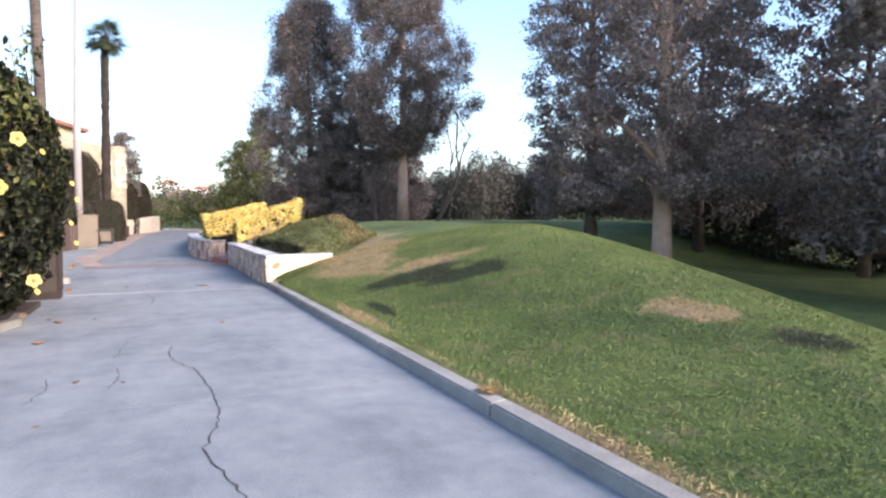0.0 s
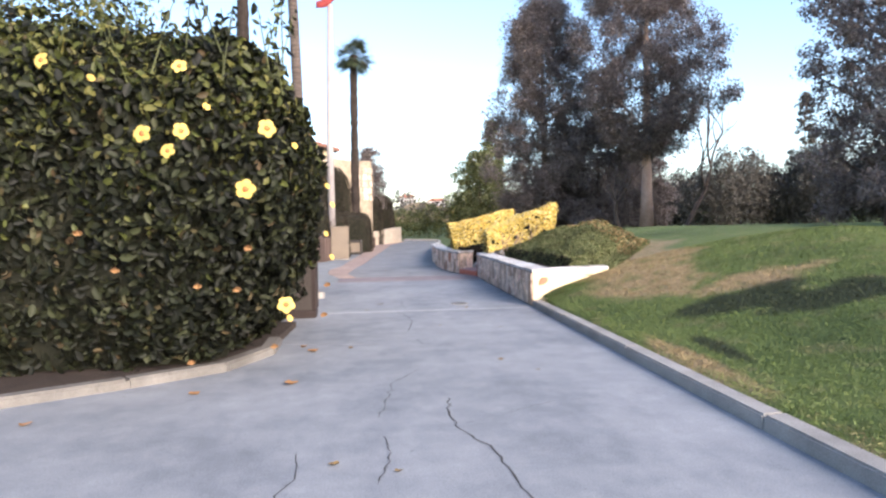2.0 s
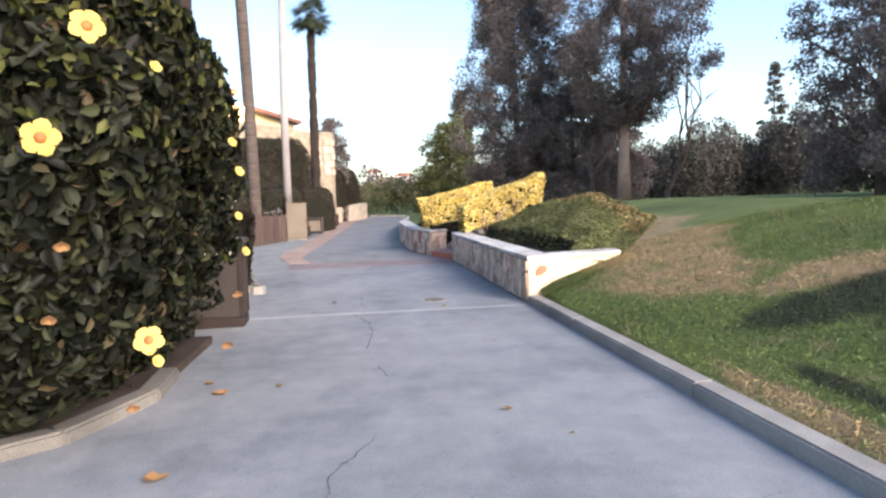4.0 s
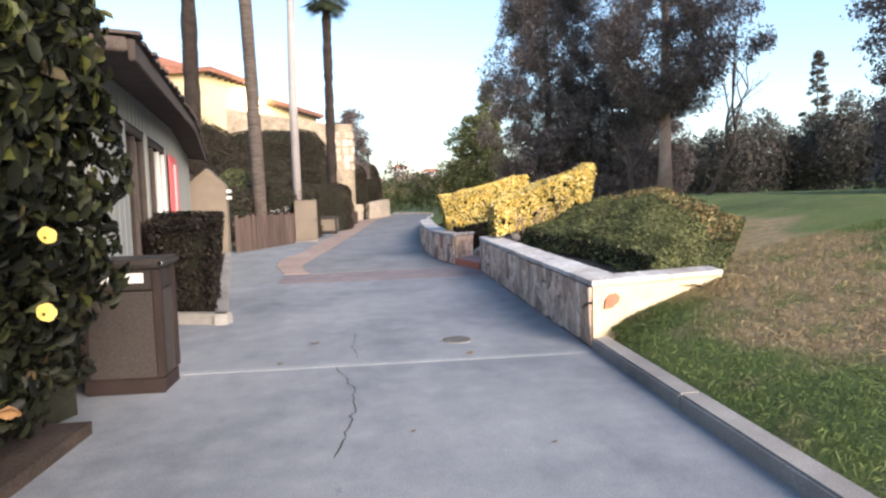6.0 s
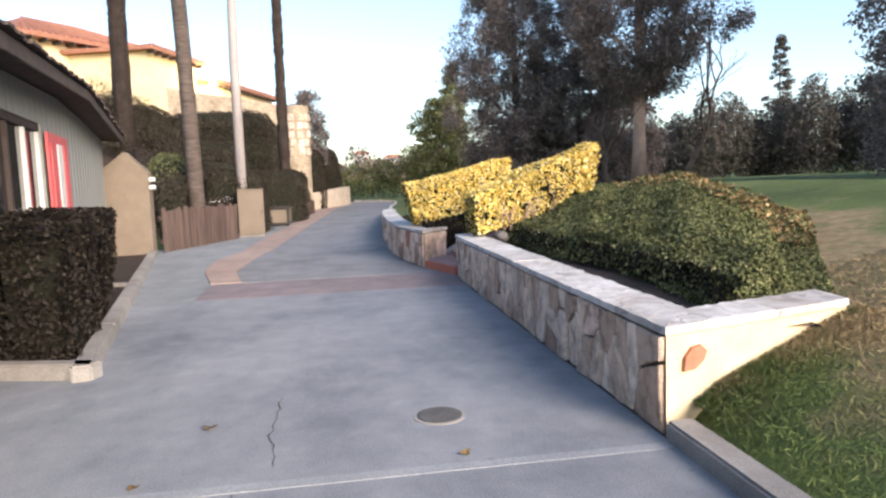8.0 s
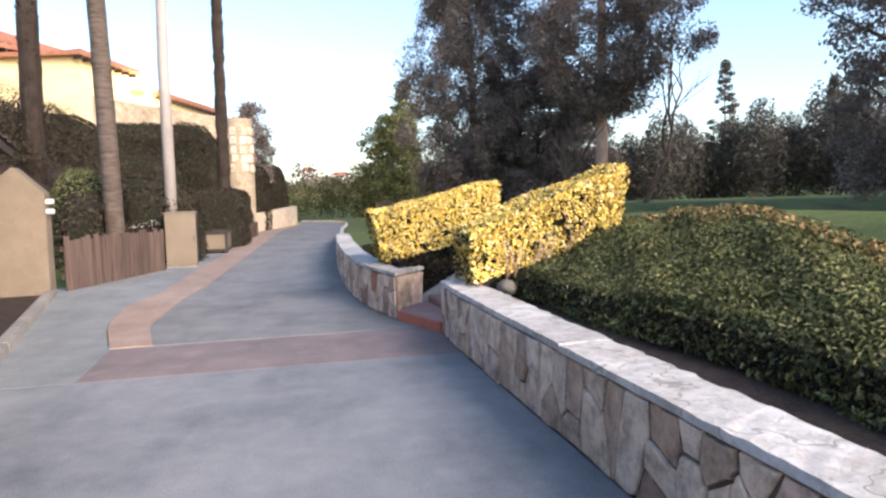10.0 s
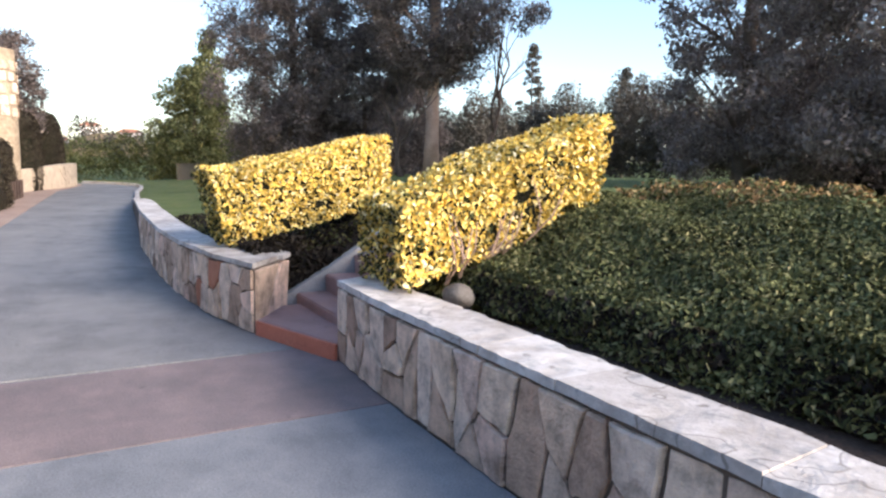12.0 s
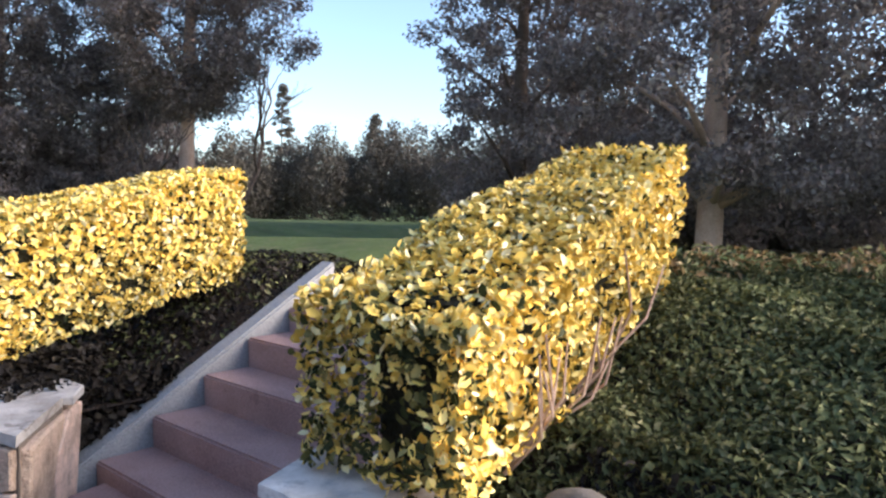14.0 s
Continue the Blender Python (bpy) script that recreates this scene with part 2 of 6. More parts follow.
L_BROWN = leafmat("browned_shrub_leaf", [(0.0, (0.06, 0.05, 0.025)), (0.4, (0.24, 0.16, 0.07)), (0.8, (0.40, 0.26, 0.13)), (1.0, (0.50, 0.38, 0.20))], 0.6, 0.2)
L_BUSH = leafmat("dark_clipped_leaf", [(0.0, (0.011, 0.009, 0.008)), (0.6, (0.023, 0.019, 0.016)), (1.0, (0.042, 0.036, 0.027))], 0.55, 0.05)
L_TREE = leafmat("dusky_tree_leaf", [(0.0, (0.15, 0.124, 0.122)), (0.55, (0.235, 0.198, 0.188)), (0.9, (0.30, 0.258, 0.238)), (1.0, (0.36, 0.31, 0.27))], 0.75, 0.35, 0.06)
L_TREEGREEN = leafmat("olive_tree_leaf", [(0.0, (0.075, 0.085, 0.036)), (0.6, (0.155, 0.168, 0.075)), (1.0, (0.25, 0.255, 0.12))], 0.55, 0.2)
L_FAR = leafmat("far_wood_leaf", [(0.0, (0.10, 0.092, 0.083)), (0.6, (0.125, 0.116, 0.102)), (1.0, (0.145, 0.136, 0.112))], 0.9, 0.3, 0.05)
L_PALM = leafmat("palm_frond", [(0.0, (0.020, 0.030, 0.018)), (1.0, (0.07, 0.085, 0.045))], 0.5, 0.1)
L_PETAL = leafmat("yellow_petal", [(0.0, (0.80, 0.55, 0.12)), (0.6, (0.82, 0.63, 0.20)), (1.0, (0.82, 0.68, 0.32))], 0.6, 0.3)
L_WILT = leafmat("wilted_petal", [(0.0, (0.30, 0.15, 0.07)), (1.0, (0.58, 0.36, 0.16))], 0.7, 0.2)
M_THROAT = speckled("orange_flower_throat", (0.42, 0.13, 0.04), (0.55, 0.22, 0.07))

# lawn: green turf with dry straw patches, worn margins and shadow painted in as darker patches
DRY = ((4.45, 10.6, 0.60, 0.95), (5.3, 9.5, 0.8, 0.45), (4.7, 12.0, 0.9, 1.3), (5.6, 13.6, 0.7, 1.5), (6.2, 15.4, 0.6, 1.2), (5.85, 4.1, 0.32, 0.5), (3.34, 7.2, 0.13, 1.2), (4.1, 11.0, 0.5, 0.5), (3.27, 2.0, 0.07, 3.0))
SHADE_SPOTS = ((4.75, 8.75, 0.85, 0.42), (5.35, 8.1, 0.7, 0.45), (3.70, 7.4, 0.12, 0.6), (6.0, 2.9, 0.4, 0.3))


def lawn_colour(m, blade):
    pos = m.geo.outputs["Position"]
    sep = m.t.nodes.new("ShaderNodeSeparateXYZ")
    m.link(pos, sep.inputs[0])
    wob = m.noise(1.7, 4.0)

    def blobs(spots):
        total = None
        for cx, cy, rx, ry in spots:
            dx = m.math("DIVIDE", m.math("SUBTRACT", sep.outputs[0], cx), rx)
            dy = m.math("DIVIDE", m.math("SUBTRACT", sep.outputs[1], cy), ry)
            d = m.math("SQRT", m.math("ADD", m.math("MULTIPLY", dx, dx), m.math("MULTIPLY", dy, dy)))
            d = m.math("ADD", d, m.math("MULTIPLY", m.math("SUBTRACT", wob, 0.5), 1.9))
            s = m.mask(d, 1.2, 0.75)
            total = s if total is None else m.math("MAXIMUM", total, s)
        return total

    g = m.ramp(m.noise(0.5, 5.0, 0.6), [(0.3, (0.060, 0.090, 0.026)), (0.5, (0.098, 0.136, 0.038)), (0.7, (0.135, 0.168, 0.052))])
    fine = m.ramp(m.noise(24.0, 3.0), [(0.25, (0.70, 0.72, 0.70)), (0.75, (1.25, 1.22, 1.2))])
    g = m.mix(1.0, g, fine, "MULTIPLY")
    straw = m.ramp(m.noise(11.0, 4.0), [(0.3, (0.17, 0.13, 0.072)), (0.7, (0.28, 0.22, 0.13))])
    thin = m.math("MULTIPLY", m.mask(m.noise(2.6, 4.0, 0.7), 0.54, 0.70), 0.55)
    g = m.mix(thin, g, straw)
    g = m.mix(m.math("MULTIPLY", blobs(DRY), m.mask(m.noise(4.4, 5.0, 0.72), 0.28, 0.50)), g, m.mix(1.0, straw, (1.25, 1.2, 1.15), "MULTIPLY"))
    # shadow lying on the slope, mixed into the grass colour as dark spots
    g = m.mix(m.math("MULTIPLY", blobs(SHADE_SPOTS), 0.95), g, (0.022, 0.030, 0.012))
    if blade:
        g = m.mix(1.0, g, m.ramp(m.island(), [(0.0, (0.7, 0.7, 0.7)), (1.0, (1.35, 1.35, 1.3))]), "MULTIPLY")
    return g


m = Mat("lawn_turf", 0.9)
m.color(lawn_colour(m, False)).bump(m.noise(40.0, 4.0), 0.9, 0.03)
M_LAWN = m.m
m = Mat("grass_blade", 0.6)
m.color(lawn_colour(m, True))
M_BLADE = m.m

# ---------------------------------------------------------------- builders
def thing(name, label, category, at=(0, 0, 0), group="", kind=""):
    ob = new(name)
    ob.location = at
    ob.empty_display_size = 0.2
    return tagged(ob, label, category, group, kind)


def link_mesh(name, mesh, mat, parent=None, label="", smooth=False):
    mesh.materials.append(mat)
    if smooth:
        mesh.polygons.foreach_set("use_smooth", [True] * len(mesh.polygons))
    ob = new(name, mesh)
    if parent is not None:
        ob.parent = parent
        base, q = Vector(), parent
        while q is not None:
            base += q.location
            q = q.parent
        ob.location = -base
    if label:
        ob["label"] = label
    return ob


def part(name, bm, mat, parent=None, label="", smooth=False):
    """One bmesh, in world coordinates, as one object under parent."""
    bmesh.ops.recalc_face_normals(bm, faces=bm.faces[:])
    mesh = bpy.data.meshes.new(name)
    bm.to_mesh(mesh)
    bm.free()
    return link_mesh(name, mesh, mat, parent, label, smooth)


def setting(ob, label, category):
    return tagged(ob, label, category, kind="structure")


def hull(pts8, bevel=0.0, seg=2, bm=None):
    """A six-sided block from 4 bottom and 4 top corners (same order round)."""
    bm = bm or bmesh.new()
    v = [bm.verts.new(p) for p in pts8]
    fs = [bm.faces.new([v[i] for i in f]) for f in ((3, 2, 1, 0), (4, 5, 6, 7), (0, 1, 5, 4), (1, 2, 6, 5), (2, 3, 7, 6), (3, 0, 4, 7))]
    if bevel:
        es = list({e for f in fs for e in f.edges})
        bmesh.ops.bevel(bm, geom=es, offset=bevel, segments=seg, affect="EDGES", clamp_overlap=True)
    return bm


def block(x0, x1, y0, y1, z0, z1, bevel=0.0, turn=0.0, pivot=None, bm=None, seg=2):
    c = [(x0, y0), (x1, y0), (x1, y1), (x0, y1)]
    if turn:
        px, py = pivot if pivot else ((x0 + x1) / 2, (y0 + y1) / 2)
        a = radians(turn)
        c = [(px + (x - px) * math.cos(a) - (y - py) * math.sin(a), py + (x - px) * math.sin(a) + (y - py) * math.cos(a)) for x, y in c]
    return hull([(x, y, z0) for x, y in c] + [(x, y, z1) for x, y in c], bevel, seg, bm)


def tube(points, radii, sides=10, bm=None, rough=0.0, closed=True):
    """A tapered tube along a polyline."""
    bm = bm or bmesh.new()
    rings, last = [], None
    for i, p in enumerate(points):
        p = Vector(p)
        d = Vector(points[min(i + 1, len(points) - 1)]) - Vector(points[max(i - 1, 0)])
        d.normalize()
        side = d.orthogonal().normalized() if last is None else (last - d * last.dot(d)).normalized()
        last = side
        up = d.cross(side)
        ring = []
        for k in range(sides):
            a = 2 * math.pi * k / sides
            r = radii[i] * (1 + rough * (random.random() - 0.5))
            ring.append(bm.verts.new(p + (side * math.cos(a) + up * math.sin(a)) * r))
        rings.append(ring)
    for a, b in zip(rings, rings[1:]):
        for k in range(sides):
            bm.faces.new((a[k], a[(k + 1) % sides], b[(k + 1) % sides], b[k]))
    if closed:
        bm.faces.new(rings[0][::-1])
        bm.faces.new(rings[-1])
    return bm


def leaf_mesh(name, pos, nrm, size, mat, parent=None, spread=0.7, aspect=0.55, fold=0.18, label="", up=0.0, rounded=False):
    """Many small folded leaves: pos and nrm are n x 3, size is a mean length. rounded: six corners in place of four."""
    n = len(pos)
    nn = nrm + rng.normal(0, spread, (n, 3))
    nn[:, 2] += up
    nn /= np.linalg.norm(nn, axis=1, keepdims=True) + 1e-9
    t = rng.normal(0, 1, (n, 3))
    t -= nn * (t * nn).sum(1, keepdims=True)
    t /= np.linalg.norm(t, axis=1, keepdims=True) + 1e-9
    s = np.cross(nn, t)
    ln = (size * rng.uniform(0.55, 1.4, n))[:, None]
    w = ln * aspect * 0.5 * rng.uniform(0.8, 1.2, (n, 1))
    lift = nn * ln * fold
    if rounded:
        curl = nn * ln * rng.uniform(-0.25, 0.10, (n, 1))
        rows = [pos - t * ln * 0.5, pos + s * w * 0.85 + lift * 0.8 - t * ln * 0.16, pos + s * w * 0.8 + lift * 0.7 + t * ln * 0.24, pos + t * ln * 0.5 + curl,
                pos - s * w * 0.8 + lift * 0.7 + t * ln * 0.24, pos - s * w * 0.85 + lift * 0.8 - t * ln * 0.16]
        order = (0, 1, 2, 0, 2, 3, 0, 3, 4, 0, 4, 5)
    else:
        rows = [pos - t * ln * 0.5, pos + s * w + lift + t * ln * 0.05, pos + t * ln * 0.5, pos - s * w + lift + t * ln * 0.05]
        order = (0, 1, 2, 0, 2, 3)
    k = len(rows)
    v = np.stack(rows, 1)
    mesh = bpy.data.meshes.new(name)
    i = np.arange(n) * k
    tri = np.stack([i + o for o in order], 1).reshape(-1)
    nt = len(order) // 3
    mesh.vertices.add(n * k)
    mesh.vertices.foreach_set("co", v.reshape(-1))
    mesh.loops.add(n * nt * 3)
    mesh.loops.foreach_set("vertex_index", tri)
    mesh.polygons.add(n * nt)
    mesh.polygons.foreach_set("loop_start", np.arange(n * nt) * 3)
    mesh.update(calc_edges=True)
    return link_mesh(name, mesh, mat, parent, label)


def face_points(corners, n):
    """n random points on a (twisted) quad, and its normal."""
    a, b, c, d = (np.array(p, float) for p in corners)
    u, v = rng.random((n, 1)), rng.random((n, 1))
    p = a * (1 - u) * (1 - v) + b * u * (1 - v) + c * u * v + d * (1 - u) * v
    nv = np.cross(b - a, d - a)
    nv /= np.linalg.norm(nv)
    return p, np.repeat(nv[None], n, 0)


def lumps(p, amount, scale):
    """A smooth random offset for each point, as hand clipping leaves it."""
    return np.array([noise.noise(Vector(q) * scale) for q in p])[:, None] * amount


def clipped_hedge(name, label, category, b4, t4, leafs, density, size, group="", core=M_CORE, lump=0.05, inset=0.13, depth=0.07, spread=0.7, skip=(), aspect=0.55, rounded=False, thin=None, shade_leafs=None, gaps=0.0):
    """A clipped hedge: a solid core, coloured near black for the shade among its twigs, in a skin of single leaves. b4,
    t4: bottom and top corners, counter-clockwise seen from above. shade_leafs: a darker mix for face 4, its shade put
    into leaf colour.
    """
    base = np.mean(np.array(b4), 0)
    ob = thing(name, label, category, tuple(base), group)
    c = np.array(b4 + t4, float)
    mid = c.mean(0)
    shrunk = [tuple(mid + (q - mid) * np.maximum(0.05, 1 - inset / np.maximum(np.abs(q - mid), 0.08)) * (1, 1, 1)) for q in c]
    shrunk = [(x, y, z0) for (x, y, z), z0 in zip(shrunk[:4], [q[2] for q in b4])] + shrunk[4:]
    part("shaded_twig_core", hull(shrunk, 0.03), core, ob, "solid core inside the foliage, the shade between twigs put into its colour")
    faces = [(t4[0], t4[1], t4[2], t4[3])] + [(b4[i], b4[(i + 1) % 4], t4[(i + 1) % 4], t4[i]) for i in range(4)]
    P, N, F = [], [], []
    for k, f in enumerate(faces):
        if k in skip:
            continue
        a = np.array(f, float)
        area = 0.5 * np.linalg.norm(np.cross(a[1] - a[0], a[2] - a[0])) + 0.5 * np.linalg.norm(np.cross(a[2] - a[0], a[3] - a[0]))
        p, nv = face_points(f, max(8, int(area * density * (thin or {}).get(k, 1.0))))
        if gaps and k in (1, 4):
            bare = lumps(p, 1.0, 5.5)[:, 0] + 0.5 * lumps(p, 1.0, 13.0)[:, 0]
            p = p[bare < gaps] if k == 1 else p[bare < gaps * 0.6]
            nv = nv[:len(p)]
        p = p + nv * (lumps(p, lump, 2.2) - rng.random((len(p), 1)) ** 1.4 * depth)
        P.append(p)
        N.append(nv)
        F.append(np.full(len(p), k))
    P, N, F = np.concatenate(P), np.concatenate(N), np.concatenate(F)
    share = rng.random(len(P))
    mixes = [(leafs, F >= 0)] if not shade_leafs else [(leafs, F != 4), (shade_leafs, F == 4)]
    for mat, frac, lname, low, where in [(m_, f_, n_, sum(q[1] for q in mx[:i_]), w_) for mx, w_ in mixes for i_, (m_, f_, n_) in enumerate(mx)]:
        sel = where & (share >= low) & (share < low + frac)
        if sel.any():
            leaf_mesh(lname, P[sel], N[sel], size, mat, ob, spread, aspect, rounded=rounded)
    return ob


def smooth01(a):
    a = np.clip(a, 0, 1)
    return a * a * (3 - 2 * a)


# ---------------------------------------------------------------- ground
R_EDGE = [(-30, 3.0), (18.35, 3.0), (19.3, 2.71), (20.1, 2.54), (21.2, 2.43), (22.6, 2.40), (25.8, 2.52), (30.9, 2.92), (34.7, 3.20), (39, 3.66), (43.4, 4.07), (47, 4.6), (50, 4.9), (52.5, 4.85), (54.5, 4.2)]


def ground_z(x, y):
    """Height of the land: level drive, grassy mound on the east, valley beyond it, hillside on the west."""
    x, y = np.asarray(x, float), np.asarray(y, float)
    ys = np.clip(y, -12, 13.5)
    ridge_x = 6.1 + np.clip(ys - 2.2, -4, 11) * 0.33
    ridge_z = 0.16 + smooth01((ys + 2.0) / 15) * 1.06
    s = np.clip((x - 3.12) / (ridge_x - 3.12), 0, 1)
    k = smooth01((y - 4) / 8)
    west = (1 - k) * smooth01(s) + k * (1 - (1 - s) ** 1.7)
    rise = 0.10 + (ridge_z - 0.10) * west
    fall = smooth01((x - ridge_x + 0.9) / 10.5) * (ridge_z + 1.9) * smooth01((42 - y) / 15)
    far = np.clip((y - 20) / 30, 0, 1) * 0.45
    tuck = 0.04 * smooth01((x - 3.12) / 0.35) * np.exp(-((y - 11.9) / 1.1) ** 2) * (1 - smooth01((x - 4.6) / 1.6))
    lawn = rise - fall - far * west + tuck
    lawn = lawn - smooth01((y - 62) / 30) * 0.8 * west
    # the bank beside the far road is lower
    bank = smooth01((y - 21) / 14)
    lawn = lawn * (1 - bank) + bank * (0.10 + (lawn - 0.10) * smooth01((x - 3.4 - np.clip(y - 32, 0, 60) * 0.1) / 9.0))
    # western hillside with the house
    edge = -1.0 - np.clip(26 - y, 0, 40) * 0.22 + np.clip(y - 30, 0, 40) * 0.06
    hill = smooth01((edge - 0.4 - x) / 9.0) * 5.2 * smooth01((y - 22) / 10)
    out = np.where(x > 3.1, lawn, hill)
    out = np.where((x <= 3.1) & (x > edge - 0.4), 0.0, out)
    verge = np.interp(y, [p[0] for p in R_EDGE], [p[1] for p in R_EDGE]) + 0.12
    out = np.where((y > 20) & (y < 58) & (x > -2) & ((x < verge) | ((y > 52) & (x < 4.4 - np.clip(y - 54, 0, 4) * 1.6))), -0.02, out)
    d = np.hypot(x, y - 10)
    hills = smooth01((d - 110) / 220) * 9.0 * (0.75 + 0.25 * np.sin(np.arctan2(x, y) * 7.0))
    return out + hills - smooth01((y - 58) / 20) * 0.5 * (np.abs(x) < 60)


def axis(lo, hi, fine_lo, fine_hi, step):
    near = list(np.arange(fine_lo, fine_hi + 1e-6, step))
    out, v, s = [], fine_hi, step
    while v < hi:
        s *= 1.25
        v += s
        out.append(v)
    left, v, s = [], fine_lo, step
    while v > lo:
        s *= 1.25
        v -= s
        left.append(v)
    return np.array(left[::-1] + near + out)


def grid_mesh(name, xs, ys, zf, mat):
    X, Y = np.meshgrid(xs, ys, indexing="ij")
    Z = zf(X, Y)
    nx, ny = len(xs), len(ys)
    verts = np.stack([X, Y, Z], -1).reshape(-1, 3)
    i = (np.arange(nx - 1)[:, None] * ny + np.arange(ny - 1)[None]).reshape(-1)
    quads = np.stack([i, i + ny, i + ny + 1, i + 1], 1)
    mesh = bpy.data.meshes.new(name)
    mesh.from_pydata(verts.tolist(), [], quads.tolist())
    mesh.update()
    return link_mesh(name, mesh, mat, None, "", True)


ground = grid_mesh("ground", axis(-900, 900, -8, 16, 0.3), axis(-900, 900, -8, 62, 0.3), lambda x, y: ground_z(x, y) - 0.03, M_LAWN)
setting(ground, "green lawn and dry grass over rolling ground", "lawn")

# ---------------------------------------------------------------- driveway
L_STRIP = [(18.7, -0.45), (20.3, -0.84), (21.8, -0.92), (23.4, -0.66), (26.8, -0.52), (33.4, -0.14), (43.3, 0.08), (49, 1.2), (55, 1.6)]
R_STRIP = [(18.7, -0.02), (20.1, -0.30), (22.2, -0.20), (24.0, 0.0), (30.3, 0.40), (46, 1.40), (49, 2.0), (53, 2.5), (55, 2.6)]


def on_line(line, y):
    return float(np.interp(y, [p[0] for p in line], [p[1] for p in line]))


def slab(name, outline, mat, parent, z1=0.0, z0=-0.12, bevel=0.0, label=""):
    bm = bmesh.new()
    lo = [bm.verts.new((x, y, z0)) for x, y in outline]
    hi = [bm.verts.new((x, y, z1)) for x, y in outline]
    top = bm.faces.new(hi)
    bm.faces.new(lo[::-1])
    n = len(outline)
    for i in range(n):
        bm.faces.new((lo[i], lo[(i + 1) % n], hi[(i + 1) % n], hi[i]))
    if bevel:
        bmesh.ops.bevel(bm, geom=list(top.edges), offset=bevel, segments=1, affect="EDGES")
    return part(name, bm, mat, parent, label)


road = thing("road", "grey concrete driveway with joints, a long crack and a pinkish band", "driveway", (1.0, 8.0, -0.1), kind="structure")
JOINTS = [(-14, -14), (-4.6, -4.6), (-0.1, -0.1), (4.28, 4.30), (9.12, 8.55), (11.93, 11.88), (17.36, 17.36)]
for (a0, a1), (b0, b1) in zip(JOINTS, JOINTS[1:]):
    g = 0.004
    k0, k1 = (a1 - a0) / 3.0, (b1 - b0) / 3.0
    slab("slab", [(-7.5, a0 - 7.5 * k0 + g), (3.0, a1 + g), (3.0, b1 - g), (-7.5, b0 - 7.5 * k1 - g)], M_ROAD, road, bevel=0)
slab("sub_base", [(-0.5, 17.2), (3.25, 17.2), (3.25, 20.2), (-0.5, 20.2)], M_LANE, road, z1=-0.006, z0=-0.10, bevel=0)
slab("band", [(-0.42, 17.372), (3.06, 17.372), (3.06, 18.30), (2.90, 18.74), (-0.42, 18.68)], M_BAND, road, label="salmon-tinted concrete band across the drive")
ys = [18.76] + [y for y in np.arange(19.5, 54.6, 0.5)]
slab("lane", [(on_line(R_STRIP, y) + 0.006, y) for y in ys][::-1] + [(on_line(R_EDGE, y), y) for y in ys] + [(2.6, 56.0), (0.0, 57.2), (-6.0, 58.2), (-6.0, 54.9)], M_LANE, road)
slab("side_strip", [(on_line(L_STRIP, y), y) for y in ys][::-1] + [(on_line(R_STRIP, y) - 0.006, y) for y in ys], M_PINK, road, z1=0.006, label="worn pinkish concrete edge strip")
slab("apron", [(-7.5, 17.372), (-0.432, 17.372), (-0.462, 18.7)] + [(on_line(L_STRIP, y) - 0.012, y) for y in ys[1:52]] + [(-1.6, 45.0), (-1.6, 30.5), (-7.5, 30.5)], M_APRON, road)


def ribbon(pts, w):
    """A thin ragged dark seam along points on the concrete."""
    bm = bmesh.new()
    fine = []
    for (x0, y0), (x1, y1) in zip(pts, pts[1:]):
        n = max(2, int(math.hypot(x1 - x0, y1 - y0) / 0.07))
        for i in range(n):
            f = i / n
            fine.append((x0 + (x1 - x0) * f + random.uniform(-0.018, 0.018), y0 + (y1 - y0) * f + random.uniform(-0.01, 0.01)))
    fine.append(pts[-1])
    rows = []
    for i, (x, y) in enumerate(fine):
        k = w * random.uniform(0.4, 1.2) * (0.35 if i in (0, len(fine) - 1) else 1)
        rows.append((bm.verts.new((x - k, y, 0.003)), bm.verts.new((x + k, y, 0.003))))
    for (a, b), (c, d) in zip(rows, rows[1:]):
        bm.faces.new((a, b, d, c))
    return bm


part("crack", ribbon([(1.2, 1.7), (1.24, 2.38), (1.11, 3.12), (1.27, 3.71), (1.3, 4.39), (1.22, 5.42), (1.10, 5.7), (1.04, 6.08), (1.09, 6.59)], 0.007), M_CRACK, road, "dark wandering crack")
part("crack", ribbon([(0.93, 9.9), (0.98, 10.5), (1.01, 10.79), (0.97, 11.24), (0.83, 11.83)], 0.005), M_CRACK, road)
part("joint_dirt", ribbon([(-4.0, 4.26), (0.0, 4.29), (2.98, 4.31)], 0.010), M_CRACK, road, "dark dirt in the joint")
slab("joint_filler", [(-0.9, 11.83), (2.98, 11.84), (2.98, 11.91), (-0.9, 11.93)], M_JOINT, road, 0.004, -0.01, 0, "pale mortar smeared along the joint")
part("crack", ribbon([(0.55, 4.9), (0.62, 5.3), (0.58, 5.7)], 0.005), M_CRACK, road)
part("crack", ribbon([(0.0, 4.6), (0.1, 5.1), (0.06, 5.45)], 0.005), M_CRACK, road)
part("crack", ribbon([(0.55, 6.1), (0.62, 6.6), (0.66, 7.1), (0.9, 7.6)], 0.004), M_CRACK, road)
part("crack", ribbon([(1.45, 6.1), (1.85, 6.35), (2.3, 6.42), (2.7, 6.5)], 0.005), M_CRACK, road)
part("crack", ribbon([(1.0, 9.3), (1.05, 8.9), (1.6, 8.85), (2.4, 8.8), (2.95, 8.78)], 0.005), M_CRACK, road)
part("crack", ribbon([(0.99, 12.06), (0.93, 12.6), (0.96, 13.2)], 0.004), M_CRACK, road)

